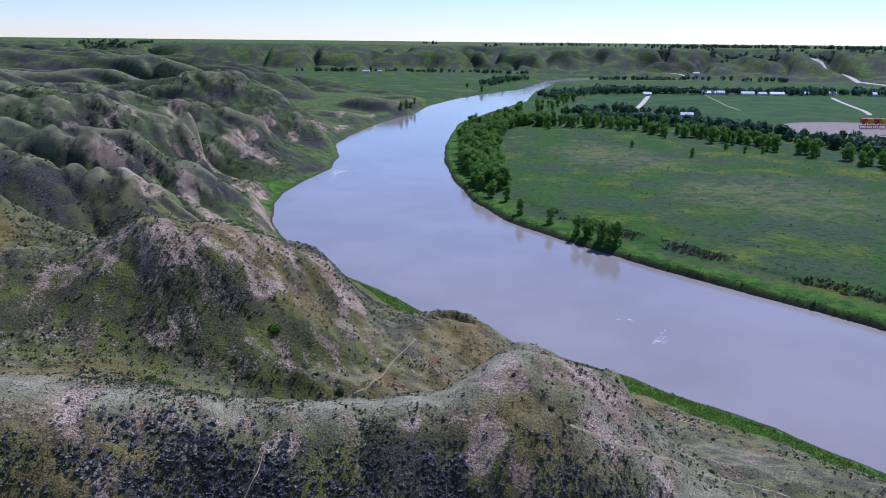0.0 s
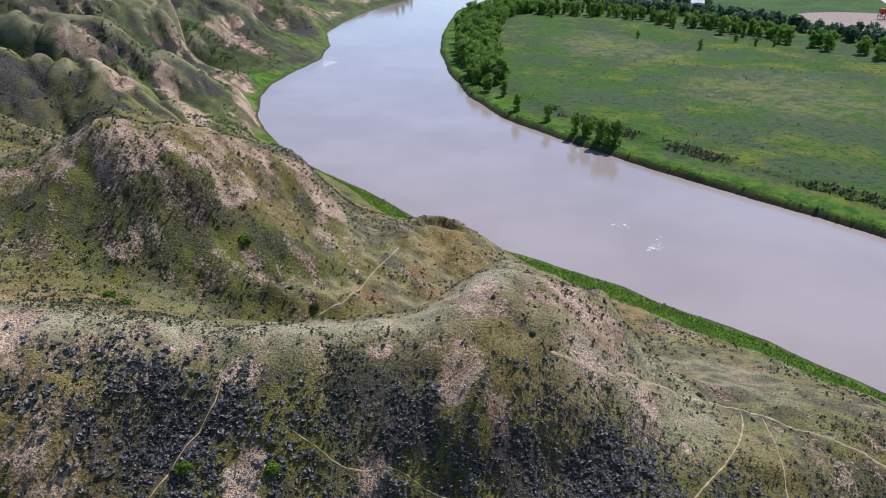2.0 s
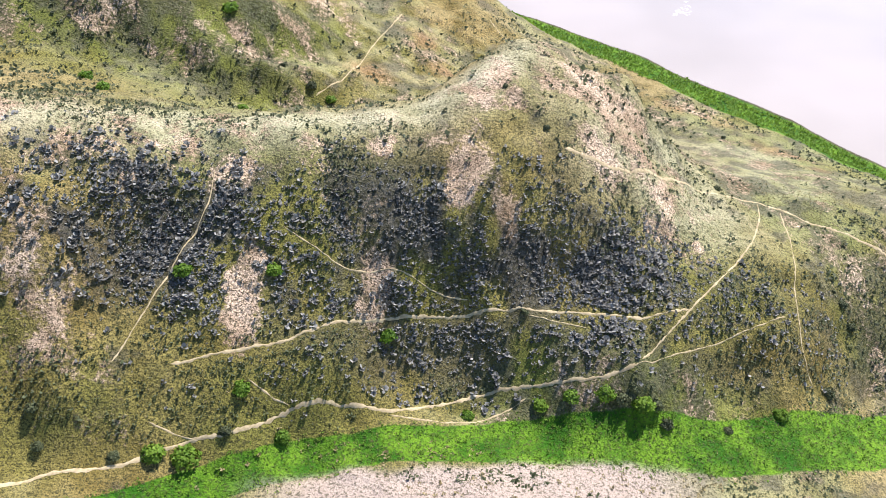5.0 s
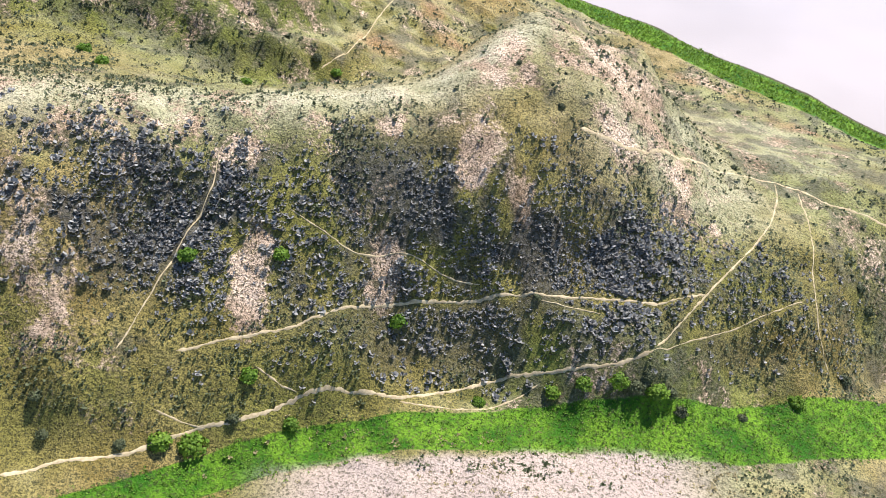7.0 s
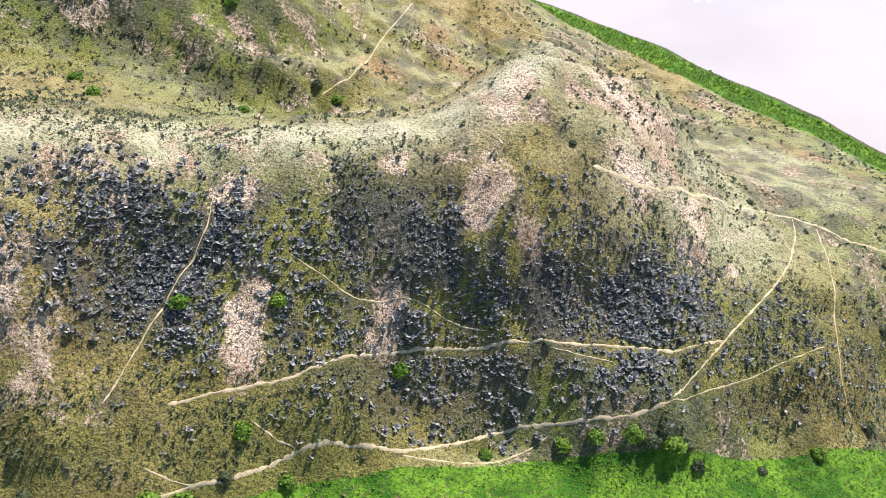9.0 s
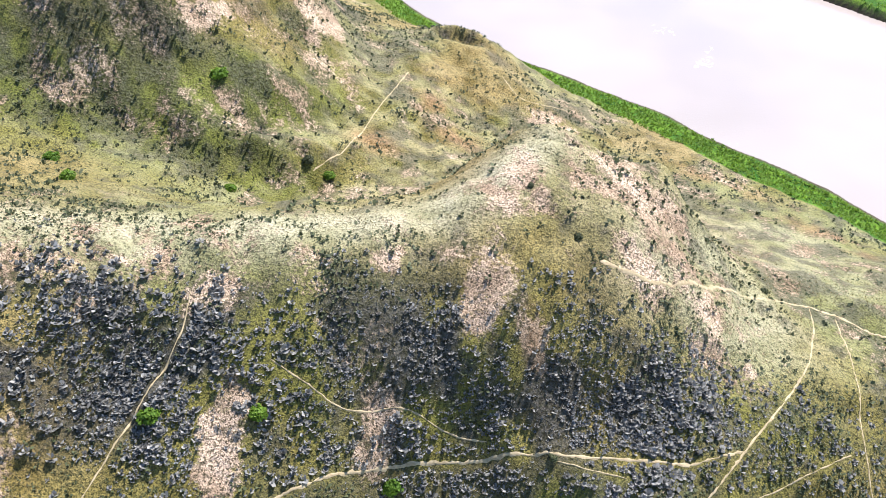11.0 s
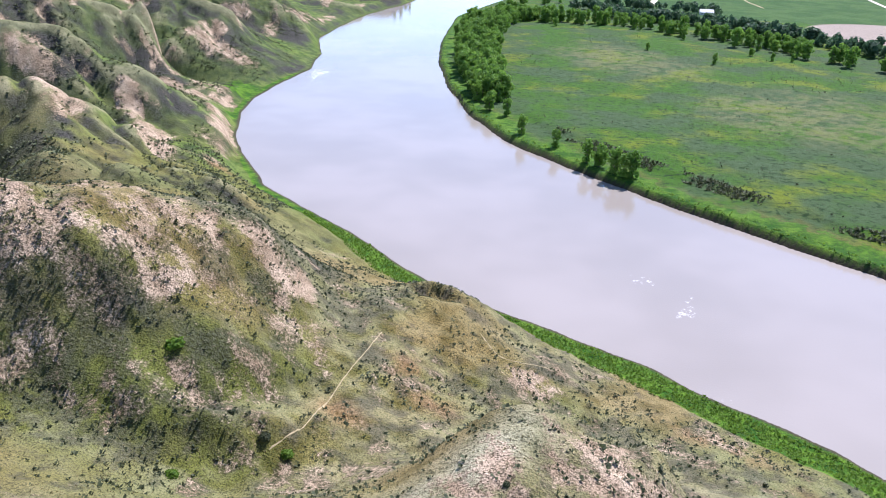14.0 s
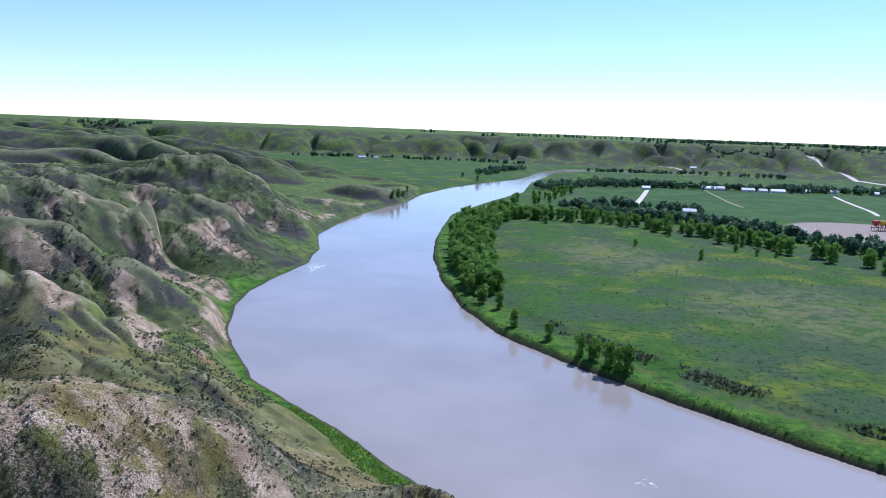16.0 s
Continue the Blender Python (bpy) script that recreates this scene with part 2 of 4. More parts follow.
    westh = np.where(west < 14, low + (np.maximum(westh, low) - low) * ramp(west, 3 - 1.6 * cliff, 14 - 8 * cliff), np.maximum(westh, low))
    # far valley floor between the foot of the hills and the far wall
    flat_far = 4 + 3 * fbm(x, y, 160, 2, 61)
    westh = np.where((foot < 0) & (y > 1000), np.minimum(flat_far, 0.3 + np.maximum(west, 0) * 0.2), westh)
    # the river flat of the east bank, with a cut bank and a low terrace
    terrace = 1.1 * ramp(east - 26 - 10 * (fbm(x, y, 60, 2, 71) - 0.5), -3, 3) * (1 - ramp(y, 420, 520))
    flat = 2.2 + terrace + 1.2 * fbm(x, y, 70, 3, 73) + 0.5 * (fbm(x, y, 8, 3, 75) - 0.5)
    easth = np.where(east < 3.4, 0.1 + flat * ramp(east, 0.2, 3.0), flat)
    z = np.where(west > 0, westh, np.where(east > 0, easth, -1.6))
    z = np.where((west <= 0) & (west > -3), -1.6 * ramp(-west, 0, 3) + 0.1, z)
    # the far wall of the valley and the plains above it
    dw, sw = line_dist(x, y, WALL_FOOT)
    wall = dw * sw
    gul = np.abs(2 * fbm(x + warp, y * 0.6 + warp, 170, 3, 81) - 1)
    far = 6 + 76 * ramp(wall + 110 * (fbm(x, y, 300, 3, 83) - 0.5), 0, 330) - 40 * np.exp(-(gul / 0.2) ** 2) * ramp(wall, 20, 180) * (1 - ramp(wall, 300, 620))
    far = far + 9 * ramp(wall, 900, 2800) + 2.5 * (fbm(x, y, 500, 2, 85) - 0.5)
    z = np.where(wall > -40, np.maximum(z, far * ramp(wall, -40, 60)), z)
    return z, west, east, foot, wall


def blob(x, y, cx, cy, rx, ry, turn=0.0, soft=0.45, ragged=0.9):
    c, s = math.cos(radians(turn)), math.sin(radians(turn))
    u, v = (x - cx) * c + (y - cy) * s, -(x - cx) * s + (y - cy) * c
    r = np.sqrt((u / rx) ** 2 + (v / ry) ** 2) + (fbm(x, y, (rx + ry) * 0.45, 4, int(cx * 7 + cy) % 97) - 0.5) * ragged
    return 1 - ramp(r, 1 - soft, 1 + soft)


# ---------------------------------------------------------------- materials
def material(name):
    m = bpy.data.materials.new(name)
    m.use_nodes = True
    return m, m.node_tree.nodes, m.node_tree.links, m.node_tree.nodes["Principled BSDF"]


def noise_node(nodes, links, coord, scale, detail=5.0, rough=0.6):
    n = nodes.new("ShaderNodeTexNoise")
    n.inputs["Scale"].default_value, n.inputs["Detail"].default_value, n.inputs["Roughness"].default_value = scale, detail, rough
    links.new(coord, n.inputs["Vector"])
    return n.outputs["Fac"]


def curve_node(nodes, links, fac, lo, hi):
    n = nodes.new("ShaderNodeMapRange")
    n.interpolation_type = 'SMOOTHSTEP'
    n.inputs["From Min"].default_value, n.inputs["From Max"].default_value = lo, hi
    links.new(fac, n.inputs["Value"])
    return n.outputs["Result"]


def mix_node(nodes, links, fac, a, b):
    n = nodes.new("ShaderNodeMix")
    n.data_type = 'RGBA'
    for value, at in ((fac, 0), (a, 6), (b, 7)):
        if isinstance(value, tuple):
            n.inputs[at].default_value = (*value, 1)
        elif isinstance(value, float):
            n.inputs[at].default_value = value
        else:
            links.new(value, n.inputs[at])
    return n.outputs[2]


def math_node(nodes, links, kind, a, b):
    n = nodes.new("ShaderNodeMath")
    n.operation = kind
    for value, at in ((a, 0), (b, 1)):
        if isinstance(value, float):
            n.inputs[at].default_value = value
        else:
            links.new(value, n.inputs[at])
    return n.outputs[0]


def bump_node(nodes, links, height, bsdf, strength, distance):
    n = nodes.new("ShaderNodeBump")
    n.inputs["Strength"].default_value, n.inputs["Distance"].default_value = strength, distance
    links.new(height, n.inputs["Height"])
    links.new(n.outputs[0], bsdf.inputs["Normal"])


def speckled(name, a, b, scale, roughness=0.9, bump=0.0, metal=0.0, by_object=0.0):
    """A surface of two shades mixed by fine and coarse grain."""
    m, nodes, links, bsdf = material(name)
    coord = nodes.new("ShaderNodeTexCoord").outputs["Object"]
    f = noise_node(nodes, links, coord, scale)
    g = noise_node(nodes, links, coord, scale * 0.17, 3.0)
    fac = curve_node(nodes, links, math_node(nodes, links, 'ADD', math_node(nodes, links, 'MULTIPLY', f, 0.6), math_node(nodes, links, 'MULTIPLY', g, 0.4)), 0.35, 0.65)
    if by_object:
        r = nodes.new("ShaderNodeObjectInfo").outputs["Random"]
        fac = math_node(nodes, links, 'ADD', math_node(nodes, links, 'MULTIPLY', fac, 1.0 - by_object), math_node(nodes, links, 'MULTIPLY', r, by_object))
    links.new(mix_node(nodes, links, fac, a, b), bsdf.inputs["Base Color"])
    bsdf.inputs["Roughness"].default_value, bsdf.inputs["Metallic"].default_value = roughness, metal
    bsdf.inputs["Specular IOR Level"].default_value = 0.2
    if bump:
        bump_node(nodes, links, f, bsdf, 0.8, bump)
    return m


def foliage(name, dark, light, through_light=0.4):
    """Leaves whose shade differs from clump to clump and from plant to plant, and which let some light through."""
    m, nodes, links, bsdf = material(name)
    island = nodes.new("ShaderNodeNewGeometry").outputs["Random Per Island"]
    obj = nodes.new("ShaderNodeObjectInfo").outputs["Random"]
    fac = math_node(nodes, links, 'ADD', math_node(nodes, links, 'MULTIPLY', island, 0.6), math_node(nodes, links, 'MULTIPLY', obj, 0.4))
    col = mix_node(nodes, links, fac, dark, light)
    links.new(col, bsdf.inputs["Base Color"])
    bsdf.inputs["Roughness"].default_value = 0.7
    bsdf.inputs["Specular IOR Level"].default_value = 0.3
    glow = nodes.new("ShaderNodeBsdfTranslucent")
    links.new(col, glow.inputs["Color"])
    both = nodes.new("ShaderNodeMixShader")
    both.inputs[0].default_value = through_light
    links.new(bsdf.outputs[0], both.inputs[1])
    links.new(glow.outputs[0], both.inputs[2])
    links.new(both.outputs[0], nodes["Material Output"].inputs["Surface"])
    return m


def ground_material():
    m, nodes, links, bsdf = material("valley_ground")
    coord = nodes.new("ShaderNodeTexCoord").outputs["Object"]

    def mask(name):
        n = nodes.new("ShaderNodeAttribute")
        n.attribute_name = name
        return n.outputs["Fac"]

    fine = noise_node(nodes, links, coord, 1.6, 6.0, 0.7)
    mid = noise_node(nodes, links, coord, 0.16, 6.0, 0.65)
    wide = noise_node(nodes, links, coord, 0.02, 4.0, 0.6)
    grit = noise_node(nodes, links, coord, 5.0, 4.0, 0.7)
    # dry prairie grass with greener and browner stretches
    grass = mix_node(nodes, links, curve_node(nodes, links, mid, 0.36, 0.62), (0.137, 0.099, 0.0276), (0.265, 0.192, 0.0746))
    grass = mix_node(nodes, links, curve_node(nodes, links, wide, 0.42, 0.62), grass, (0.147, 0.137, 0.0316))
    grass = mix_node(nodes, links, curve_node(nodes, links, grit, 0.5, 0.6), grass, (0.0441, 0.0412, 0.0149))
    # greener sward on the hills up the valley
    sward = mix_node(nodes, links, curve_node(nodes, links, mid, 0.36, 0.64), (0.0399, 0.0762, 0.011), (0.128, 0.17, 0.0323))
    grass = mix_node(nodes, links, mask("sward"), grass, sward)
    # pale straw on the gentle crests
    straw = mix_node(nodes, links, curve_node(nodes, links, mid, 0.35, 0.65), (0.236, 0.227, 0.131), (0.376, 0.354, 0.241))
    straw = mix_node(nodes, links, curve_node(nodes, links, grit, 0.54, 0.68), straw, (0.149, 0.135, 0.0612))
    grass = mix_node(nodes, links, mask("straw"), grass, straw)
    # sagebrush and scrub, whose dark tone also paints shade on sun-averted hill slopes
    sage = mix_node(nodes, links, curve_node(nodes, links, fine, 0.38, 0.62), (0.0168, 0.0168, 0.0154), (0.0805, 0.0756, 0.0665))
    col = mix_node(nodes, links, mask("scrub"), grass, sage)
    # pale eroded clay
    clay = mix_node(nodes, links, curve_node(nodes, links, mid, 0.35, 0.65), (0.29, 0.204, 0.132), (0.55, 0.418, 0.295))
    clay = mix_node(nodes, links, curve_node(nodes, links, grit, 0.48, 0.6), clay, (0.0798, 0.0559, 0.0333))
    broken = curve_node(nodes, links, math_node(nodes, links, 'ADD', mask("bare"), math_node(nodes, links, 'MULTIPLY', math_node(nodes, links, 'SUBTRACT', math_node(nodes, links, 'ADD', math_node(nodes, links, 'MULTIPLY', fine, 0.6), math_node(nodes, links, 'MULTIPLY', grit, 0.4)), 0.5), 2.6)), 0.42, 0.72)
    col = mix_node(nodes, links, broken, col, clay)
    earth = mix_node(nodes, links, curve_node(nodes, links, fine, 0.4, 0.6), (0.14, 0.077, 0.0315), (0.294, 0.182, 0.091))
    col = mix_node(nodes, links, mask("rust"), col, earth)
    # wet green growth
    lush = mix_node(nodes, links, curve_node(nodes, links, mid, 0.38, 0.62), (0.02, 0.075, 0.004), (0.095, 0.18, 0.012))
    lush = mix_node(nodes, links, curve_node(nodes, links, fine, 0.5, 0.7), lush, (0.021, 0.0595, 0.0084))
    edge = curve_node(nodes, links, math_node(nodes, links, 'ADD', mask("lush"), math_node(nodes, links, 'MULTIPLY', math_node(nodes, links, 'SUBTRACT', mid, 0.5), 0.9)), 0.38, 0.62)
    col = mix_node(nodes, links, edge, col, lush)
    # meadow of the river flat
    meadow = mix_node(nodes, links, curve_node(nodes, links, wide, 0.42, 0.58), (0.0399, 0.0998, 0.00672), (0.0479, 0.0798, 0.0309))
    meadow = mix_node(nodes, links, curve_node(nodes, links, noise_node(nodes, links, coord, 0.022, 7.0, 0.6), 0.5, 0.68), meadow, (0.12, 0.149, 0.00944))
    meadow = mix_node(nodes, links, curve_node(nodes, links, noise_node(nodes, links, coord, 0.3, 6.0, 0.75), 0.5, 0.62), meadow, (0.0176, 0.0408, 0.0107))
    meadow = mix_node(nodes, links, mask("dry"), meadow, (0.136, 0.136, 0.0605))
    col = mix_node(nodes, links, mask("meadow"), col, meadow)
    crop = mix_node(nodes, links, curve_node(nodes, links, wide, 0.4, 0.6), (0.028, 0.0735, 0.014), (0.049, 0.098, 0.021))
    col = mix_node(nodes, links, mask("crop"), col, crop)
    sand = mix_node(nodes, links, mid, (0.265, 0.208, 0.17), (0.353, 0.29, 0.239))
    sand = mix_node(nodes, links, curve_node(nodes, links, grit, 0.5, 0.66), sand, (0.164, 0.132, 0.0945))
    col = mix_node(nodes, links, mask("sand"), col, sand)
    mud = mix_node(nodes, links, fine, (0.035, 0.0266, 0.0182), (0.077, 0.0595, 0.042))
    col = mix_node(nodes, links, mask("mud"), col, mud)
    bsdf.inputs["Roughness"].default_value = 0.95
    bsdf.inputs["Specular IOR Level"].default_value = 0.1
    clump = noise_node(nodes, links, coord, 2.6, 3.0, 0.6)
    col = mix_node(nodes, links, math_node(nodes, links, 'MULTIPLY', curve_node(nodes, links, clump, 0.52, 0.62), 0.65), col, (0.0315, 0.0315, 0.014))
    links.new(col, bsdf.inputs["Base Color"])
    h = math_node(nodes, links, 'ADD', math_node(nodes, links, 'MULTIPLY', fine, 0.5), math_node(nodes, links, 'MULTIPLY', mid, 0.8))
    h = math_node(nodes, links, 'ADD', h, math_node(nodes, links, 'MULTIPLY', clump, 0.3))
    bump_node(nodes, links, h, bsdf, 1.0, 0.8)
    return m


def water_material():
    m, nodes, links, bsdf = material("silty_water")
    coord = nodes.new("ShaderNodeTexCoord").outputs["Object"]
    wide = noise_node(nodes, links, coord, 0.012, 3.0)
    bsdf.inputs["Roughness"].default_value = 0.09
    bsdf.inputs["IOR"].default_value = 1.33
    bsdf.inputs["Specular IOR Level"].default_value = 0.85
    riffle = nodes.new("ShaderNodeAttribute")
    riffle.attribute_name = "riffle"
    # foam and sun glints on the riffles, painted as white specks in the colour
    glint_flecks = curve_node(nodes, links, math_node(nodes, links, 'MULTIPLY', noise_node(nodes, links, coord, 0.5, 5.0, 0.7), riffle.outputs["Fac"]), 0.41, 0.52)
    silt = mix_node(nodes, links, curve_node(nodes, links, wide, 0.35, 0.65), (0.24, 0.208, 0.18), (0.28, 0.243, 0.214))
    links.new(mix_node(nodes, links, math_node(nodes, links, 'MULTIPLY', glint_flecks, 0.7), silt, (0.78, 0.76, 0.74)), bsdf.inputs["Base Color"])
    ripple = noise_node(nodes, links, coord, 0.9, 4.0, 0.6)
    chop = noise_node(nodes, links, coord, 1.5, 4.0, 0.7)
    swirl = noise_node(nodes, links, coord, 0.08, 3.0)
    rough = math_node(nodes, links, 'MULTIPLY', math_node(nodes, links, 'MULTIPLY', chop, riffle.outputs["Fac"]), 5.0)
    bump_node(nodes, links, math_node(nodes, links, 'ADD', math_node(nodes, links, 'ADD', ripple, swirl), rough), bsdf, 0.09, 0.3)
    return m


M_GROUND, M_WATER = ground_material(), water_material()
M_TRAIL = speckled("trodden_earth", (0.24, 0.188, 0.104), (0.368, 0.296, 0.176), 2.5, 0.95, 0.05)
M_ROAD = speckled("gravel_road", (0.40, 0.34, 0.28), (0.55, 0.47, 0.39), 0.6, 0.95)
M_LEAF = foliage("poplar_leaves", (0.0765, 0.17, 0.0213), (0.204, 0.34, 0.051), 0.5)
M_FARLEAF = foliage("far_wood_leaves", (0.035, 0.075, 0.035), (0.08, 0.14, 0.065), 0.45)
M_BARK = speckled("grey_bark", (0.09, 0.075, 0.06), (0.17, 0.145, 0.12), 4.0, 0.9, 0.03)
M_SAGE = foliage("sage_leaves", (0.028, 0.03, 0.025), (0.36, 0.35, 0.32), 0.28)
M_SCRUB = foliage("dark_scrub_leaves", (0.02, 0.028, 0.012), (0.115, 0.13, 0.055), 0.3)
M_TUFT = foliage("dry_grass_blades", (0.105, 0.09, 0.03), (0.345, 0.285, 0.15), 0.4)
M_GREEN = foliage("green_shrub_leaves", (0.0562, 0.128, 0.0105), (0.173, 0.27, 0.0263), 0.5)
M_WALL = speckled("white_siding", (0.62, 0.60, 0.57), (0.78, 0.77, 0.74), 1.2, 0.7, by_object=0.4)
M_ROOF = speckled("roof_sheet", (0.25, 0.24, 0.25), (0.68, 0.67, 0.68), 0.8, 0.55, by_object=0.9)
M_GLASS = speckled("dark_window_glass", (0.02, 0.025, 0.03), (0.05, 0.06, 0.07), 2.0, 0.1)
M_YELLOW = speckled("worn_yellow_paint", (0.50, 0.30, 0.03), (0.62, 0.40, 0.06), 2.0, 0.5)
M_RED = speckled("worn_red_paint", (0.32, 0.04, 0.025), (0.42, 0.07, 0.04), 2.0, 0.5)
M_STEEL = speckled("dull_steel", (0.2, 0.2, 0.2), (0.35, 0.35, 0.36), 3.0, 0.5, 0, 0.7)


# ---------------------------------------------------------------- mesh helpers
def mesh_from(name, verts, faces, mat, smooth=False):
    """A mesh from an array of corners and one of three- or four-cornered faces."""
    verts, faces = np.asarray(verts, np.float32), np.asarray(faces, np.int32)
    me = bpy.data.meshes.new(name)
    me.vertices.add(len(verts))
    me.vertices.foreach_set("co", verts.ravel())
    k = faces.shape[1]
    me.loops.add(faces.size)
    me.loops.foreach_set("vertex_index", faces.ravel())
    me.polygons.add(len(faces))
    me.polygons.foreach_set("loop_start", np.arange(0, faces.size, k, dtype=np.int32))
    me.polygons.foreach_set("use_smooth", np.full(len(faces), smooth))
    me.materials.append(mat)
    me.update(calc_edges=True)
    me.validate()
    return me


def part(name, bm, mat, parent, label=""):
    """One mesh object from a bmesh, under a thing or a part."""
    me = bpy.data.meshes.new(name)
    bm.to_mesh(me)
    bm.free()
    me.materials.append(mat)
    ob = new(name, me)
    ob.parent = parent
    return tagged(ob, label)


def add_box(bm, x0, y0, z0, x1, y1, z1):
    bmesh.ops.create_cube(bm, size=1, matrix=Matrix.LocRotScale(((x0 + x1) / 2, (y0 + y1) / 2, (z0 + z1) / 2), None, (x1 - x0, y1 - y0, z1 - z0)))
    return bm


def add_rod(bm, a, b, r0, r1=None, sides=6):
    a, b = Vector(a), Vector(b)
    turn = (b - a).to_track_quat("Z", "Y").to_matrix().to_4x4()
    bmesh.ops.create_cone(bm, cap_ends=True, segments=sides, radius1=r0, radius2=r0 if r1 is None else r1, depth=(b - a).length,
                          matrix=Matrix.Translation((a + b) / 2) @ turn)
    return bm


# ---------------------------------------------------------------- the ground, one sheet to the horizon
GULLY = [(-46, 50), (-32, 57.3), (-17, 64.2), (-7, 66.8), (14, 70), (37, 72.2), (66, 79), (95, 86)]
CREST = [(-100, 86), (-80, 90), (-54, 94), (-41, 98), (-26, 102), (-9, 106), (1, 112), (9, 121)]
# bare clay: centre, half widths, turn and how much of the cover is gone
SCARS = ((-26.3, 79.3, 2.9, 5.6, 0, 0.85), (-12.4, 91.3, 4.0, 3.4, 0, 0.85), (-10.6, 85, 2.5, 5, 0, 0.78), (1.4, 97.4, 3.0, 4.6, 0, 0.85), (7, 95, 2.2, 3.2, 0, 0.75),
         (-48.4, 71.5, 6, 5.5, 0, 0.68), (-52, 77, 5, 4, 0, 0.6), (-41.7, 86, 1.6, 4.2, 0, 0.55), (-33, 94.5, 14, 4, 10, 0.6), (-8.7, 99.5, 9, 3, 15, 0.58), (-62, 88, 18, 6, 8, 0.62), (-17, 97, 6, 2.5, 10, 0.55),
         (9, 113, 10, 6, 30, 0.58), (23, 112.5, 9, 10, 20, 0.78), (34, 106, 8, 9, 0, 0.6), (21, 121, 6, 3, 30, 0.7), (30, 100.5, 6, 8, 15, 0.55), (20, 106, 9, 4, 25, 0.5), (38, 112, 9, 6, 0, 0.42), (-38, 63, 9, 3, 20, 0.35), (34, 86, 14, 5, 20, 0.3),
         (-72, 153, 11, 7, 0, 0.72), (-61, 150, 7, 7, 0, 0.7), (-49, 155, 9, 6.5, 0, 0.7), (-37, 177, 8, 10, -30, 0.7), (-55, 162, 25, 16, -30, 0.6), (-86, 146, 12, 6, 0, 0.62), (-30, 168, 8, 7, 0, 0.5), (-38, 143.5, 4, 3.5, 0, 0.55),
         (-44, 144, 2, 5, 20, 0.55), (-27, 137, 12, 4, 25, 0.38), (-10, 178, 9, 5, 0, 0.3), (16, 180, 6, 4, 0, 0.55), (-24, 158, 7, 4, 0, 0.34), (56, 171, 14, 3, -38, 0.5), (-40, 246, 4, 7, 0, 0.5),
         (-139, 284, 7, 17, 35, 1.0), (-118, 302, 6, 14, 40, 0.95), (-178, 337, 12, 8, -25, 1.0), (-142, 343, 6, 9, 0, 0.9), (-127, 329, 7, 9, 30, 0.95), (-236, 560, 10, 16, 20, 1.0), (-197, 648, 13, 12, 0, 0.9), (-170, 530, 20, 12, 0, 0.9), (-150, 524, 9, 10, 0, 0.8), (-142, 450, 9, 14, 0, 0.85), (-164, 872, 7, 30, 0, 0.9), (-136, 925, 6, 26, 0, 0.9), (-110, 347, 6, 9, 0, 0.95), (-116, 374, 7, 27, 18, 1.0), (-112, 352, 5, 8, 0, 0.8), (-170, 450, 16, 5, 20, 0.8), (-186, 478, 9, 7, 0, 0.8), (-148, 452, 12, 6, 0, 0.8),
         (-238, 560, 8, 8, 0, 0.7), (-178, 548, 8, 9, 0, 0.75), (-165, 640, 7, 26, 0, 0.75), (-160, 715, 9, 40, 0, 0.75), (-150, 800, 8, 40, 0, 0.7), (-152, 428, 20, 14, 20, 0.85), (-134, 402, 10, 12, 0, 0.8), (-172, 470, 16, 12, 0, 0.8), (-100, 312, 5, 9, 30, 0.75), (-150, 300, 4, 12, 30, 0.8), (-195, 505, 14, 6, 20, 0.7), (-215, 432, 6, 12, 30, 0.7))
# darker scrub patches on the cone, in the bowl and on the shoulder
COPSES = ((-6.5, 205, 5.5, 3.5, 0, 1.0), (2, 200, 6, 3, -30, 0.6), (-32, 190, 4, 10, 25, 0.9), (20, 186, 6, 3, -20, 0.7), (-30, 138, 10, 4, 20, 0.45), (-50, 134, 12, 5, 10, 0.45),
          (-66, 145, 8, 5, 0, 0.65), (-55, 148, 6, 3.5, 0, 0.8), (-78, 150, 5, 6, 0, 0.4), (-44, 151, 5, 4, 0, 0.5), (-37, 141.5, 5, 2, 0, 0.8), (-45, 164, 7, 4, -30, 0.5), (-36, 172, 4, 5, 0, 0.5),
          (-62, 132, 14, 5, 5, 0.5), (-47, 190, 12, 8, -40, 0.7), (-38, 206, 9, 16, 20, 0.8), (-90, 172, 22, 9, 10, 0.6), (62, 95, 9, 7, 0, 0.6), (78, 117, 8, 4, 0, 0.7), (19, 122, 4, 2, 30, 0.6), (-4, 100.5, 6, 1.8, 20, 0.5))


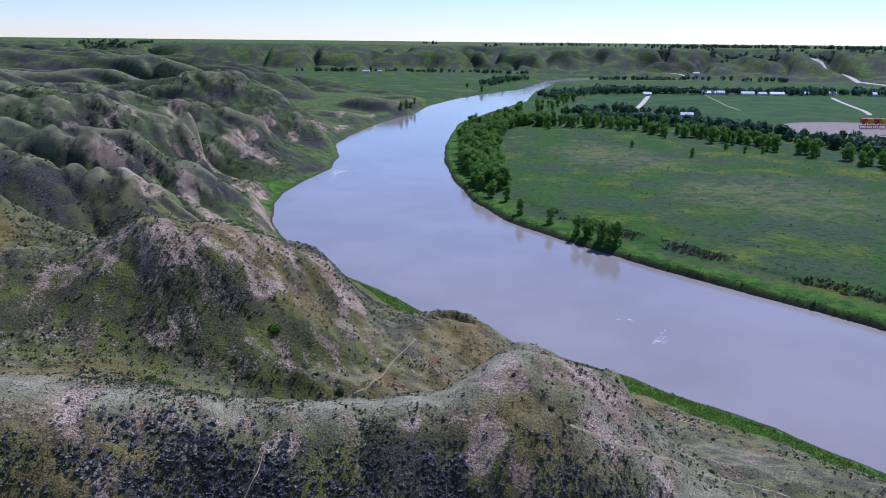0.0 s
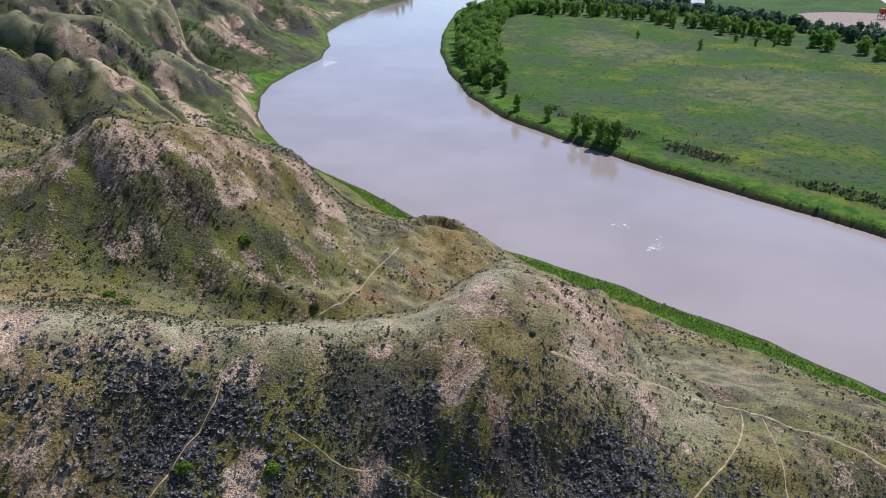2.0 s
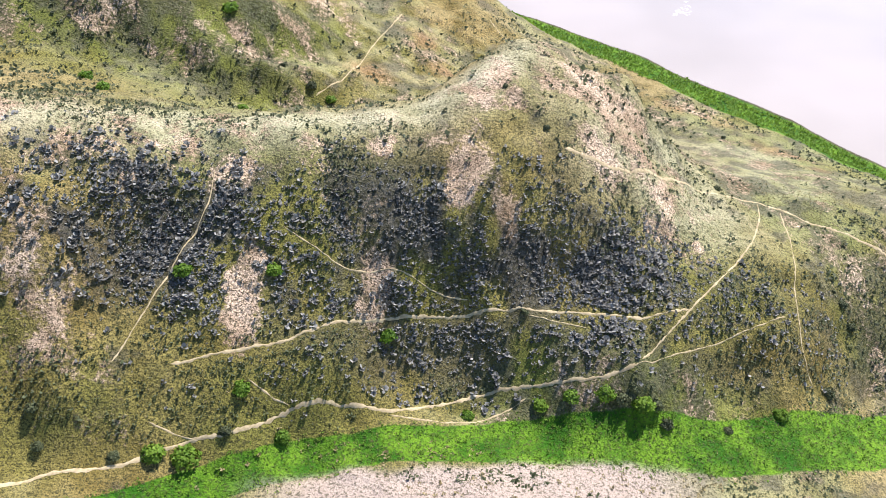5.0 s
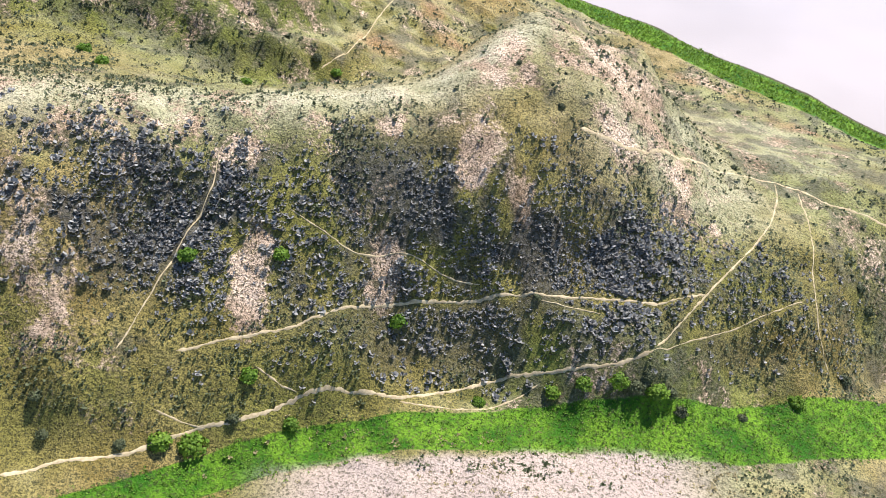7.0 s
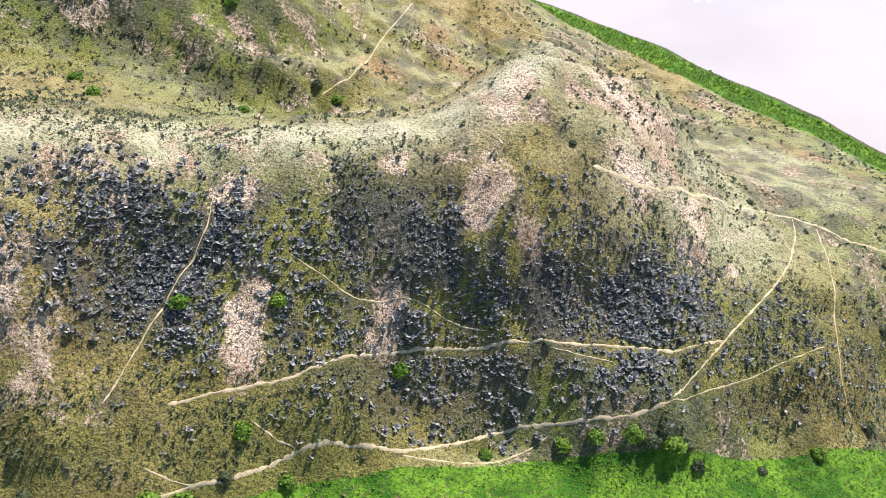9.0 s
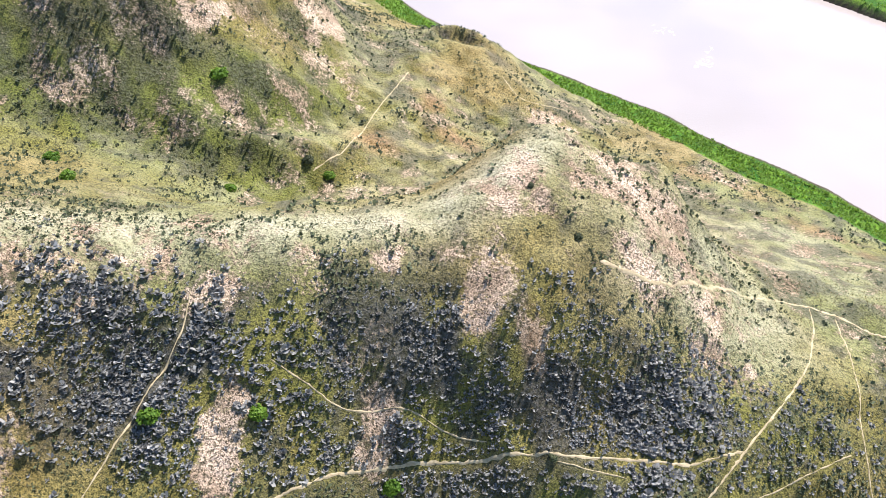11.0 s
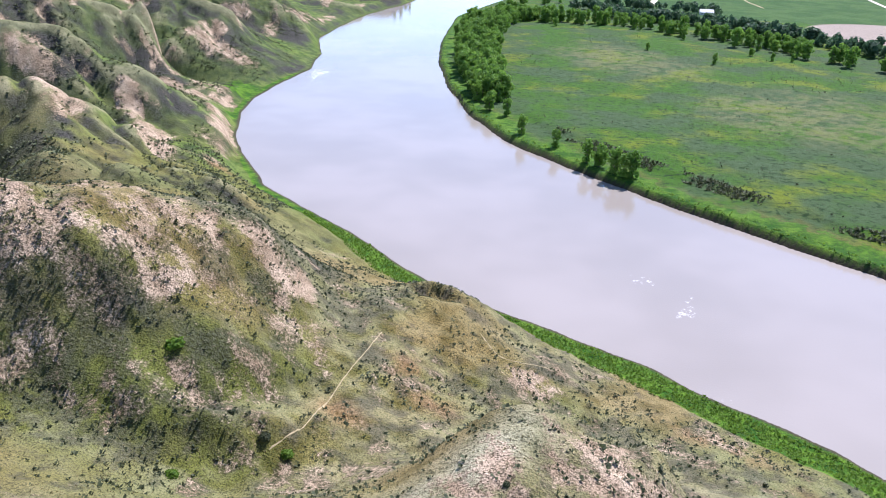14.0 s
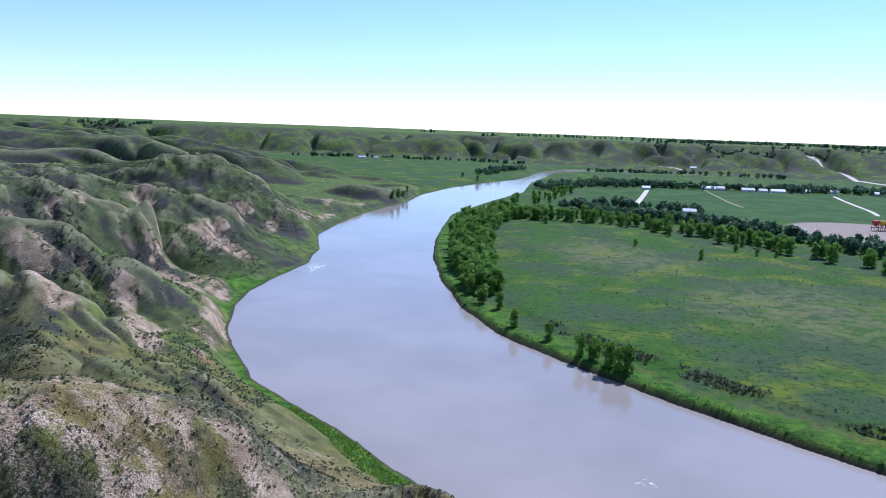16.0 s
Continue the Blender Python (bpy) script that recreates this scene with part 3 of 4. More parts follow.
def build_ground():
    ys = [-3000, -1800, -1100, -700, -450, -300, -200, -130, -80, -40, -10, 10, 24, 34, 40]
    y = 44.0
    while y < 4960:
        ys.append(y)
        y += 0.55 if y < 125 else 0.55 + (y - 125) * 0.0056
    ys = np.array(ys)
    u = np.linspace(-1, 1, 491)
    width = 62 + 0.66 * np.clip(ys, 0, 5000)
    x = u[None, :] * width[:, None]
    outer = np.array([1.02, 1.06, 1.14, 1.3, 1.6, 2.2])
    left = -(width[:, None] * outer[::-1][None]) - (outer[::-1][None] - 1.02) * np.maximum(0, 3300 - width[:, None]) / 1.2
    x = np.hstack([left, x, -left[:, ::-1]])
    yy = np.repeat(ys[:, None], x.shape[1], 1)
    z, west, east, foot, wall = land(x, yy)
    rows, cols = x.shape
    verts = np.stack([x, yy, z], -1).reshape(-1, 3)
    i = (np.arange(rows - 1)[:, None] * cols + np.arange(cols - 1)[None]).ravel()
    faces = np.stack([i, i + 1, i + cols + 1, i + cols], -1)
    me = mesh_from("ground", verts, faces, M_GROUND, True)
    # cover
    gy, gx = np.gradient(z)
    dx, dy = np.gradient(x, axis=1), np.gradient(yy, axis=0)
    slope = np.hypot(gx / dx, gy / dy)
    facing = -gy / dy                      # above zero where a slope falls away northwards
    onwest = (west > 0) & (wall < -20)
    patch = fbm(x, yy, 24, 4, 101)
    spotty = fbm(x, yy, 5, 4, 103)
    dots = fbm(x, yy, 2.6, 3, 105)
    near = 1 - ramp(yy, 185, 270)
    crest = line_dist(x, yy, CREST)[0]
    # dark sage on the near face, thinner over its toe, the bowl and the cone
    face = np.maximum(blob(x, yy, -14, 87, 52, 10, 6, 0.35), 0.6 * blob(x, yy, 12, 80, 30, 4.5, 5, 0.5))
    scrub = face * ramp(spotty + 0.5 * (dots - 0.5), 0.3, 0.55) * 0.9
    for cx, cy, rx, ry, turn, amount in COPSES:
        scrub = np.maximum(scrub, amount * blob(x, yy, cx, cy, rx, ry, turn, 0.6) * ramp(spotty + 0.6 * (dots - 0.5), 0.32, 0.58))
    # up-valley slopes turned from the sun: scrub colour also carries their shade
    hillside_scrub_shade = ramp(-facing, -0.08, 0.28) * (0.42 + 0.6 * ramp(patch + spotty * 0.5, 0.6, 0.95)) + 0.1 * ramp(patch, 0.45, 0.65)
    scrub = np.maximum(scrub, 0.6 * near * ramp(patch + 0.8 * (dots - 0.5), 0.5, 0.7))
    scrub = np.clip(np.maximum(scrub, hillside_scrub_shade * (1 - near)), 0, 1) * onwest * (1 - 0.85 * np.exp(-(crest / 4) ** 2))
    # clay laid bare in scars and in thin speckled cover
    streak = ramp(fbm(x + 0.15 * yy, yy * 0.7, 4.5, 5, 109), 0.36, 0.66)
    bare = ramp(slope, 0.8, 1.4) * ramp(patch, 0.4, 0.65) * (0.35 + 0.45 * streak) * ramp(foot, 4, 25) * (0.3 + 0.5 * (1 - near))
    for cx, cy, rx, ry, turn, amount in SCARS:
        bare = np.maximum(bare, amount * (0.62 + 0.55 * streak) * blob(x, yy, cx, cy, rx * 1.1, ry * 1.1, turn, 0.6, 1.1 if rx < 4 or cy > 270 or cx > 15 else 2.0))
    bare = np.maximum(bare, 0.26 * np.exp(-(crest / 5) ** 2) + near * (0.16 + 0.24 * ramp(patch, 0.4, 0.65)) * (0.5 + 0.8 * streak))
    bare = np.where(wall > -20, ramp(slope, 0.3, 0.8) * 0.42 * ramp(patch, 0.4, 0.7), np.clip(bare, 0, 1) * onwest)
    bare = bare * (0.72 + 0.56 * ramp(dots, 0.3, 0.7))
    rust = np.zeros_like(x)
    for cx, cy, rx, ry, turn in ((-9.6, 168, 5, 5, 0), (-4.7, 163, 6, 4, 0), (-20, 150, 4, 3, 0), (55, 170, 12, 3.5, -38), (69, 149, 9, 3.5, -55), (-95, 308, 10, 7, 0), (7, 94.5, 1.4, 2.2, 0)):
        rust = np.maximum(rust, 0.7 * blob(x, yy, cx, cy, rx, ry, turn, 0.7) * ramp(spotty, 0.3, 0.6))
    strip = 9 + 5 * ramp(-yy, -240, -150) - 5 * ramp(yy, 250, 330)
    strip = strip * (1 - 0.8 * (ramp(yy, 345, 362) * (1 - ramp(yy, 412, 430)) + ramp(yy, 530, 560)))
    lush = (1 - ramp(west, strip * 0.75, strip * 1.15)) * (west > 0) * (yy < 1000)
    band = line_dist(x, yy, GULLY)[0]
    lush = np.maximum(lush, 1 - ramp(band, 1.2 + np.clip((x + 40) * 0.02, 0, 2), 2.4 + np.clip((x + 40) * 0.035, 0, 3.5)))
    lush = np.maximum(lush, blob(x, yy, -140, 480, 16, 22) * 0.7)
    lush = np.maximum(lush, blob(x, yy, -128, 425, 7, 9) * 0.8)
    lush = np.maximum(lush, (1 - ramp(east + 14 * (spotty - 0.5) + 16 * (patch - 0.5), 10, 20)) * (east > 0) * (yy < 900) * 0.8)
    meadow = ((east > 0) | ((foot < 0) & (yy > 1000) & (west > 0))) & (wall < 0)
    crop = ((yy > 960) & (yy < 1440) & (x > 130 + (yy - 960) * 0.2) & (x < 820) & meadow) * ramp(east, 70, 90)
    dry = np.maximum(blob(x, yy, 120, 640, 45, 70, 20), blob(x, yy, 195, 470, 60, 70, 0)) * 0.75 * ramp(spotty, 0.3, 0.7) * meadow
    sand = 1 - ramp(np.hypot((x - 455) / 92, (yy - 868) / 98), 0.94, 1.02)
    bench = 63.6 + 0.17 * np.clip(x, -20, 20) + 2.5 * (spotty - 0.5)
    pit = (1 - ramp(yy, bench, bench + 1.6)) * ramp(x, -26, -14) * (1 - ramp(x + 6 * patch, 28, 42)) * (yy > 0)
    mud = np.clip((east > -1) * (1 - ramp(east, 1.2, 2.4)) + (west > -1) * (1 - ramp(west, 0.4, 1.4)), 0, 1) * (wall < -20)
    green_plain = 0.5 * ramp(wall, 420, 700) * ramp(fbm(x, yy, 300, 3, 107), 0.4, 0.6)
    sward = np.clip(ramp(yy - 0.5 * x, 230, 480) + 0.4 * ramp(patch, 0.42, 0.62), 0, 1)
    straw = 0.45 * ramp(facing, -0.3, 0.1) * (1 - ramp(yy, 190, 300)) * (0.35 + 0.65 * ramp(patch + 0.3 * spotty, 0.5, 0.8)) * onwest
    straw = np.maximum(straw * 0.7, 0.8 * np.exp(-(crest / 6) ** 2))
    straw = np.maximum(straw, 0.5 * blob(x, yy, 54, 138, 24, 20, -35, 0.6))
    straw = np.maximum(straw, 0.6 * blob(x, yy, 30, 110, 17, 12, 0, 0.6))
    around = sum(np.roll(z, (a, b), (0, 1)) for a, b in ((5, 0), (-5, 0), (0, 6), (0, -6), (4, 4), (-4, -4), (4, -4), (-4, 4))) / 8
    ridge_top = ramp((z - around) / (0.4 + 0.002 * yy), 0.5, 2.2) * (1 - near) * onwest * (1 - ramp(yy, 900, 1300))
    straw = np.maximum(straw, 0.45 * ridge_top)
    scrub = scrub * (1 - 0.7 * ridge_top)
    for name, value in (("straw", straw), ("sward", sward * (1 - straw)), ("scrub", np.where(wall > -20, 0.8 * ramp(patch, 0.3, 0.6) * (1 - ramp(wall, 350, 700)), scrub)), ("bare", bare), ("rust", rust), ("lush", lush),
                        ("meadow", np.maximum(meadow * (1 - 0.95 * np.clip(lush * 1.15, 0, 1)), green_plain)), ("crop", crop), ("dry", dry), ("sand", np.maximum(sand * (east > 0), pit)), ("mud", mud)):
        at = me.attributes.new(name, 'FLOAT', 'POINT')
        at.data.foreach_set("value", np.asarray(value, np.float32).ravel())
    return tagged(new("ground", me), "rolling grassy river valley with eroded clay slopes", "ground", kind="structure")


ground = build_ground()

def build_water():
    wy = np.concatenate([np.linspace(-900, 100, 11), np.linspace(105, 700, 90), np.linspace(720, 2300, 40)])
    fine = np.concatenate([np.linspace(-400, -200, 6), np.linspace(-190, 240, 100), np.linspace(260, 1700, 32)])
    x, y = np.meshgrid(fine, wy)
    cols = x.shape[1]
    i = (np.arange(len(wy) - 1)[:, None] * cols + np.arange(cols - 1)[None]).ravel()
    me = mesh_from("water", np.stack([x, y, 0 * x], -1).reshape(-1, 3), np.stack([i, i + 1, i + cols + 1, i + cols], -1), M_WATER)
    riffle = np.maximum(blob(x, y, 62, 243, 12, 24, 30, 0.8), blob(x, y, -108, 545, 10, 40, 0, 0.8) * 0.9)
    riffle = np.maximum(riffle, blob(x, y, 62, 196, 9, 16, 30, 0.8) * 0.8) * (0.55 + 0.45 * ramp(fbm(x, y, 9, 3, 301), 0.38, 0.6))
    me.attributes.new("riffle", 'FLOAT', 'POINT').data.foreach_set("value", riffle.astype(np.float32).ravel())
    return tagged(new("water", me), "broad silty beige river with small ripples", "river", kind="structure")


water = build_water()


def ground_z(x, y):
    return land(np.atleast_1d(np.asarray(x, float)), np.atleast_1d(np.asarray(y, float)))[0]


# ---------------------------------------------------------------- trails and roads laid on the ground
def ribbon(name, points, width, mat, label, category, lift=0.06, ragged=0.35, step=1.0):
    """A worn strip along a line, draped on the ground, with frayed edges."""
    pts = [Vector((p[0], p[1], 0)) for p in points]
    run = []
    for k in range(len(pts) - 1):
        p0, p1, p2, p3 = pts[max(k - 1, 0)], pts[k], pts[k + 1], pts[min(k + 2, len(pts) - 1)]
        n = max(2, int((p2 - p1).length / step))
        for i in range(n):
            f = i / n
            run.append(0.5 * (2 * p1 + (p2 - p0) * f + (2 * p0 - 5 * p1 + 4 * p2 - p3) * f * f + (3 * p1 - p0 - 3 * p2 + p3) * f ** 3))
    run.append(pts[-1])
    run = np.array([(p.x, p.y) for p in run])
    tang = np.gradient(run, axis=0)
    tang /= np.linalg.norm(tang, axis=1)[:, None] + 1e-9
    side = np.stack([-tang[:, 1], tang[:, 0]], 1)
    wl = width * (0.5 + ragged * (fbm(run[:, 0], run[:, 1], step * 1.6, 2, 5) - 0.5))
    wr = width * (0.5 + ragged * (fbm(run[:, 0], run[:, 1], step * 1.6, 2, 9) - 0.5))
    taper = np.minimum(1, np.minimum(np.arange(len(run)), np.arange(len(run))[::-1]) / 4 + 0.25)
    across = np.array([-1, -0.4, 0.4, 1])
    xy = run[:, None] + side[:, None] * (np.where(across < 0, wl[:, None], wr[:, None]) * across * taper[:, None])[..., None]
    z = ground_z(xy[..., 0].ravel(), xy[..., 1].ravel()).reshape(len(run), 4) + lift * np.array([0.2, 1, 1, 0.2])
    verts = np.dstack([xy, z]).reshape(-1, 3)
    i = (np.arange(len(run) - 1)[:, None] * 4 + np.arange(3)[None]).ravel()
    faces = np.stack([i, i + 1, i + 5, i + 4], -1)
    return tagged(new(name, mesh_from(name, verts, faces, mat, True)), label, category, kind="structure")


TRAILS = (
    ((-49, 55.2), (-43.3, 57.7), (-37, 59.7), (-30.6, 63.3), (-26.1, 64.6), (-21.9, 67), (-18.1, 69.2), (-14.2, 70.6), (-10, 71.3), (-6.4, 71.7), (-0.6, 73.8), (5.3, 76), (10.6, 76.4), (16.5, 76.7), (21.7, 77.5), (25.3, 78.8)),
    ((-7.1, 71), (-2.7, 71.1), (2.5, 71.8), (6.9, 73.1), (10.7, 75.3)),
    ((-33.3, 70.2), (-27.2, 72.6), (-22.7, 74.2), (-18.1, 76.3), (-11.5, 79.8), (-4.3, 82.1), (4, 83.9), (8.1, 84.3), (13.9, 84.5), (20.1, 84.7), (26.3, 85.1), (33.3, 87.9)),
    ((10.1, 83.8), (13.9, 83.2), (18.5, 82.6)),
    ((25.7, 79.3), (29.5, 83.3), (34.4, 89), (40.4, 95.7), (45.6, 102.6), (49.4, 110.6), (50.5, 115.4)),
    ((54, 113.9), (53.3, 105.6), (51.5, 96.9), (51.2, 89.7), (52, 85.9), (53.3, 83.5)),
    ((14.7, 102.9), (23.5, 103.8), (38, 112.3), (50.6, 115.8), (58.4, 112.6), (71.2, 108.7), (84, 102)),
    ((-39.5, 68.8), (-37.3, 74.6), (-34.7, 81.1), (-32, 87.6), (-31.7, 92.1)),
    ((-22.3, 87.2), (-17.8, 85.5), (-14.1, 84.3), (-7.6, 85.7), (-3, 85), (2.3, 85)),
    ((-24.2, 70.3), (-21.5, 69.4), (-19.4, 69)),
    ((-34.8, 64.2), (-32.6, 63.9), (-29.3, 63.6)),
    ((-28.6, 137.2), (-24.4, 143.7), (-21.1, 158), (-16.2, 178.7)),
    ((4.6, 191.4), (9.8, 184.5), (20.5, 187.3)),
    ((25.3, 78.8), (31.3, 81.8), (38.7, 85.7), (48.8, 91)),
)
TRAIL_WIDE = (0.36, 0.2, 0.28, 0.15, 0.22, 0.18, 0.42, 0.16, 0.14, 0.16, 0.14, 0.2, 0.26, 0.13)
for line, wide in zip(TRAILS, TRAIL_WIDE):
    ribbon("trail", line, wide, M_TRAIL, "narrow trodden pale earth trail across the dry slope", "trail", 0.06, 1.3, 0.3)
ribbon("road", ((228, 1062), (250, 1140), (285, 1260), (322, 1390)), 8, M_ROAD, "straight pale gravel road between green fields", "road", 0.5, 0.15, 8)
ribbon("road", ((560, 1060), (590, 1140), (625, 1270), (668, 1410)), 7, M_ROAD, "pale gravel road beside the green field", "road", 0.5, 0.15, 8)
ribbon("road", ((395, 1110), (405, 1210), (425, 1330), (440, 1440)), 3, M_TRAIL, "thin faded track through the green crop", "track", 0.5, 0.3, 8)
ribbon("road", ((545, 2030), (575, 2080), (600, 2160), (560, 2260)), 9, M_ROAD, "curving pale track at the foot of the far slope", "road", 1.0, 0.15, 10)
ribbon("road", ((1010, 1700), (1010, 1900), (1030, 2080), (1040, 2220), (1035, 2420)), 16, M_ROAD, "wide pale cut road climbing the far valley wall", "road", 1.5, 0.15, 12)


# ---------------------------------------------------------------- shrubs and grass
def tufts(xy, size, blades, mat, name, label, category, spread=0.8, tall=0.8, z=None, wide=1.0):
    """Many spiky plants in one mesh: each a rosette of kite-shaped leaves."""
    n = len(xy)
    base = np.column_stack([xy, (ground_z(xy[:, 0], xy[:, 1]) if z is None else z) - 0.05])
    a = rng.uniform(0, 2 * np.pi, (n, blades))
    up = rng.uniform(0.12, 1.0, (n, blades))
    flat = np.sqrt(np.maximum(0, 1 - up ** 2)) * spread
    d = np.stack([np.cos(a) * flat, np.sin(a) * flat, up * tall], -1)
    length = size[:, None] * rng.uniform(0.65, 1.15, (n, blades))
    side = np.stack([-np.sin(a), np.cos(a), rng.uniform(-0.5, 0.5, (n, blades))], -1)
    root = base[:, None] + d * (length * 0.12)[..., None]
    tip = base[:, None] + d * length[..., None]
    midp = base[:, None] + d * (length * 0.62)[..., None]
    w = (length * wide * rng.uniform(0.13, 0.24, (n, blades)))[..., None]
    verts = np.stack([root, midp - side * w, tip, midp + side * w], 2).reshape(-1, 3)
    faces = np.arange(len(verts)).reshape(-1, 4)
    ob = new(name, mesh_from(name, verts, faces, mat))
    return tagged(ob, label, category, kind="stuff")


def strewn(n, x0, x1, y0, y1, keep):
    """Random places in a field, thinned by a density from 0 to 1."""
    x, y = rng.uniform(x0, x1, n), rng.uniform(y0, y1, n)
    ok = rng.uniform(0, 1, n) < keep(x, y)
    return np.column_stack([x[ok], y[ok]])


def off_trail(x, y, gap):
    ok = np.ones(x.shape, bool)
    for line in TRAILS:
        ok &= line_dist(x, y, line)[0] > gap
    return ok


def dense(x, y, size, lo, hi, seed):
    return ramp(fbm(x, y, size, 3, seed), lo, hi)


def cleared(x, y):
    """1 inside the strongest clay scars of the near face."""
    return np.max([blob(x, y, cx, cy, rx, ry, turn, 0.4, 1.1 if rx < 4 else 2.0) for cx, cy, rx, ry, turn, amount in SCARS if amount > 0.55 and cy < 125], axis=0)


def thick(x, y):
    return np.max([amount * blob(x, y, cx, cy, rx, ry, turn, 0.6) for cx, cy, rx, ry, turn, amount in COPSES], axis=0)


def west_side(x, y, margin):
    d, s = line_dist(x, y, LEFT_SHORE)
    return (d * s) > margin


# dark sage on the near face, in downslope streaks
places = strewn(62000, -75, 62, 66, 106, lambda x, y: (0.3 + 0.7 * dense(x + 0.25 * y, y * 0.75, 6, 0.4, 0.56, 201)) * off_trail(x, y, 0.5)
                * np.maximum(blob(x, y, -14, 86.5, 54, 10.5, 6, 0.4), 0.13 * blob(x, y, 5, 82, 68, 14, 4)) * ramp(line_dist(x, y, GULLY)[0] - np.clip((x + 40) * 0.05, 0, 5), 2, 4) * (1 - 0.82 * cleared(x, y)))
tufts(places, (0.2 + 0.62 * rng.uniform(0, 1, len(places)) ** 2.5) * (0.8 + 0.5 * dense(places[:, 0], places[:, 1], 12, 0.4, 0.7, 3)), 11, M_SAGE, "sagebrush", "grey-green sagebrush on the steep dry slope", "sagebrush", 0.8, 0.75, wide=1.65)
# greener brush between the sage
places = strewn(26000, -75, 75, 62, 104, lambda x, y: np.maximum(dense(x, y, 8, 0.46, 0.6, 205), 0.55 * blob(x, y, -38, 68, 26, 9, 25)) * off_trail(x, y, 0.5) * ramp(line_dist(x, y, GULLY)[0], 3, 6) * (1 - 0.9 * cleared(x, y)))
tufts(places, 0.2 + 0.5 * rng.uniform(0, 1, len(places)) ** 2, 6, M_SCRUB, "low_brush", "low olive-green brush between the sage", "brush", 0.9, 0.7, wide=1.3)
# scattered low sage over the bowl, the crests and the cone
places = strewn(90000, -140, 90, 98, 250, lambda x, y: np.clip(0.1 + 0.45 * dense(x, y, 11, 0.46, 0.62, 211) + 0.75 * thick(x, y), 0, 1) * (1 - 0.9 * np.exp(-(line_dist(x, y, CREST)[0] / 5) ** 2))
                * (1 - 0.9 * blob(x, y, 52, 136, 22, 18, -35)) * west_side(x, y, 14) * off_trail(x, y, 0.5))
tufts(places, 0.2 + 0.75 * rng.uniform(0, 1, len(places)) ** 3, 6, M_SCRUB, "low_sagebrush", "low dark sagebrush dotted over the dry hills", "sagebrush", 0.9, 0.75, wide=1.4)
# coarser scrub on the spurs up the valley
places = strewn(120000, -420, -60, 200, 760, lambda x, y: (0.08 + 0.75 * dense(x, y, 26, 0.42, 0.6, 221)) * west_side(x, y, 12) * (x > -90 - 0.55 * y))
tufts(places, 0.45 + 1.2 * rng.uniform(0, 1, len(places)) ** 2, 5, M_SCRUB, "hill_scrub", "dark scrub over the eroded spurs", "scrub", 0.9, 0.75, wide=1.5)
# dry grass
places = strewn(24000, -80, 85, 56, 135, lambda x, y: (0.3 + 0.6 * dense(x, y, 9, 0.4, 0.6, 231)) * west_side(x, y, 14) * off_trail(x, y, 0.3) * (y > 64 + 0.05 * x))
tufts(places, rng.uniform(0.15, 0.42, len(places)), 4, M_TUFT, "dry_grass", "dry straw-coloured grass tufts on the slopes", "grass", 0.6, 0.9)
# wet green growth along the water and at the toe of the near slope
places = strewn(60000, -60, 110, 120, 300, lambda x, y: west_side(x, y, 1.5) * ~west_side(x, y, 12) * 1.0)
tufts(places, rng.uniform(0.4, 1.1, len(places)), 9, M_GREEN, "bank_grass", "tall bright green growth along the water", "grass")
places = strewn(30000, -50, 100, 45, 92, lambda x, y: 1 - ramp(line_dist(x, y, GULLY)[0], 1.6 + np.clip((x + 40) * 0.02, 0, 2), 2.8 + np.clip((x + 40) * 0.035, 0, 3.5)))
tufts(places, rng.uniform(0.18, 0.5, len(places)), 6, M_GREEN, "gully_grass", "lush bright green growth in the gully floor", "grass")
# dark shrubs dotted over the meadow and along its low terrace
def east_side(x, y, margin):
    d, s = line_dist(x, y, RIGHT_SHORE)
    return (-d * s) > margin


places = strewn(16000, -30, 420, 230, 860, lambda x, y: (0.06 + 0.5 * dense(x, y, 40, 0.48, 0.66, 241)) * east_side(x, y, 28))
tufts(places, 0.4 + 1.2 * rng.uniform(0, 1, len(places)) ** 2, 6, M_SCRUB, "meadow_shrubs", "small dark shrubs dotted over the river meadow", "shrubs")
places = strewn(45000, 40, 330, 180, 420, lambda x, y: east_side(x, y, 21) * ~east_side(x, y, 31) * dense(x, y, 26, 0.45, 0.58, 243))
tufts(places, rng.uniform(0.9, 2.2, len(places)), 8, M_SCRUB, "terrace_scrub", "dark willow scrub along the low terrace edge", "scrub")
places = strewn(50000, -40, 330, 130, 700, lambda x, y: east_side(x, y, 0.6) * ~east_side(x, y, 5) * 0.8)
tufts(places, rng.uniform(0.5, 1.3, len(places)), 9, M_GREEN, "cutbank_grass", "dark green fringe above the cut bank", "grass")


places = strewn(1500, -30, 70, 44, 68, lambda x, y: 0.08 + 0.8 * blob(x, y, 34, 64, 10, 4) + 0.5 * dense(x, y, 5, 0.5, 0.65, 251) * (y > 56))
tufts(places, rng.uniform(0.25, 0.7, len(places)), 8, M_TUFT, "pad_brush", "dry brush on the edge of the sandy bench", "brush")


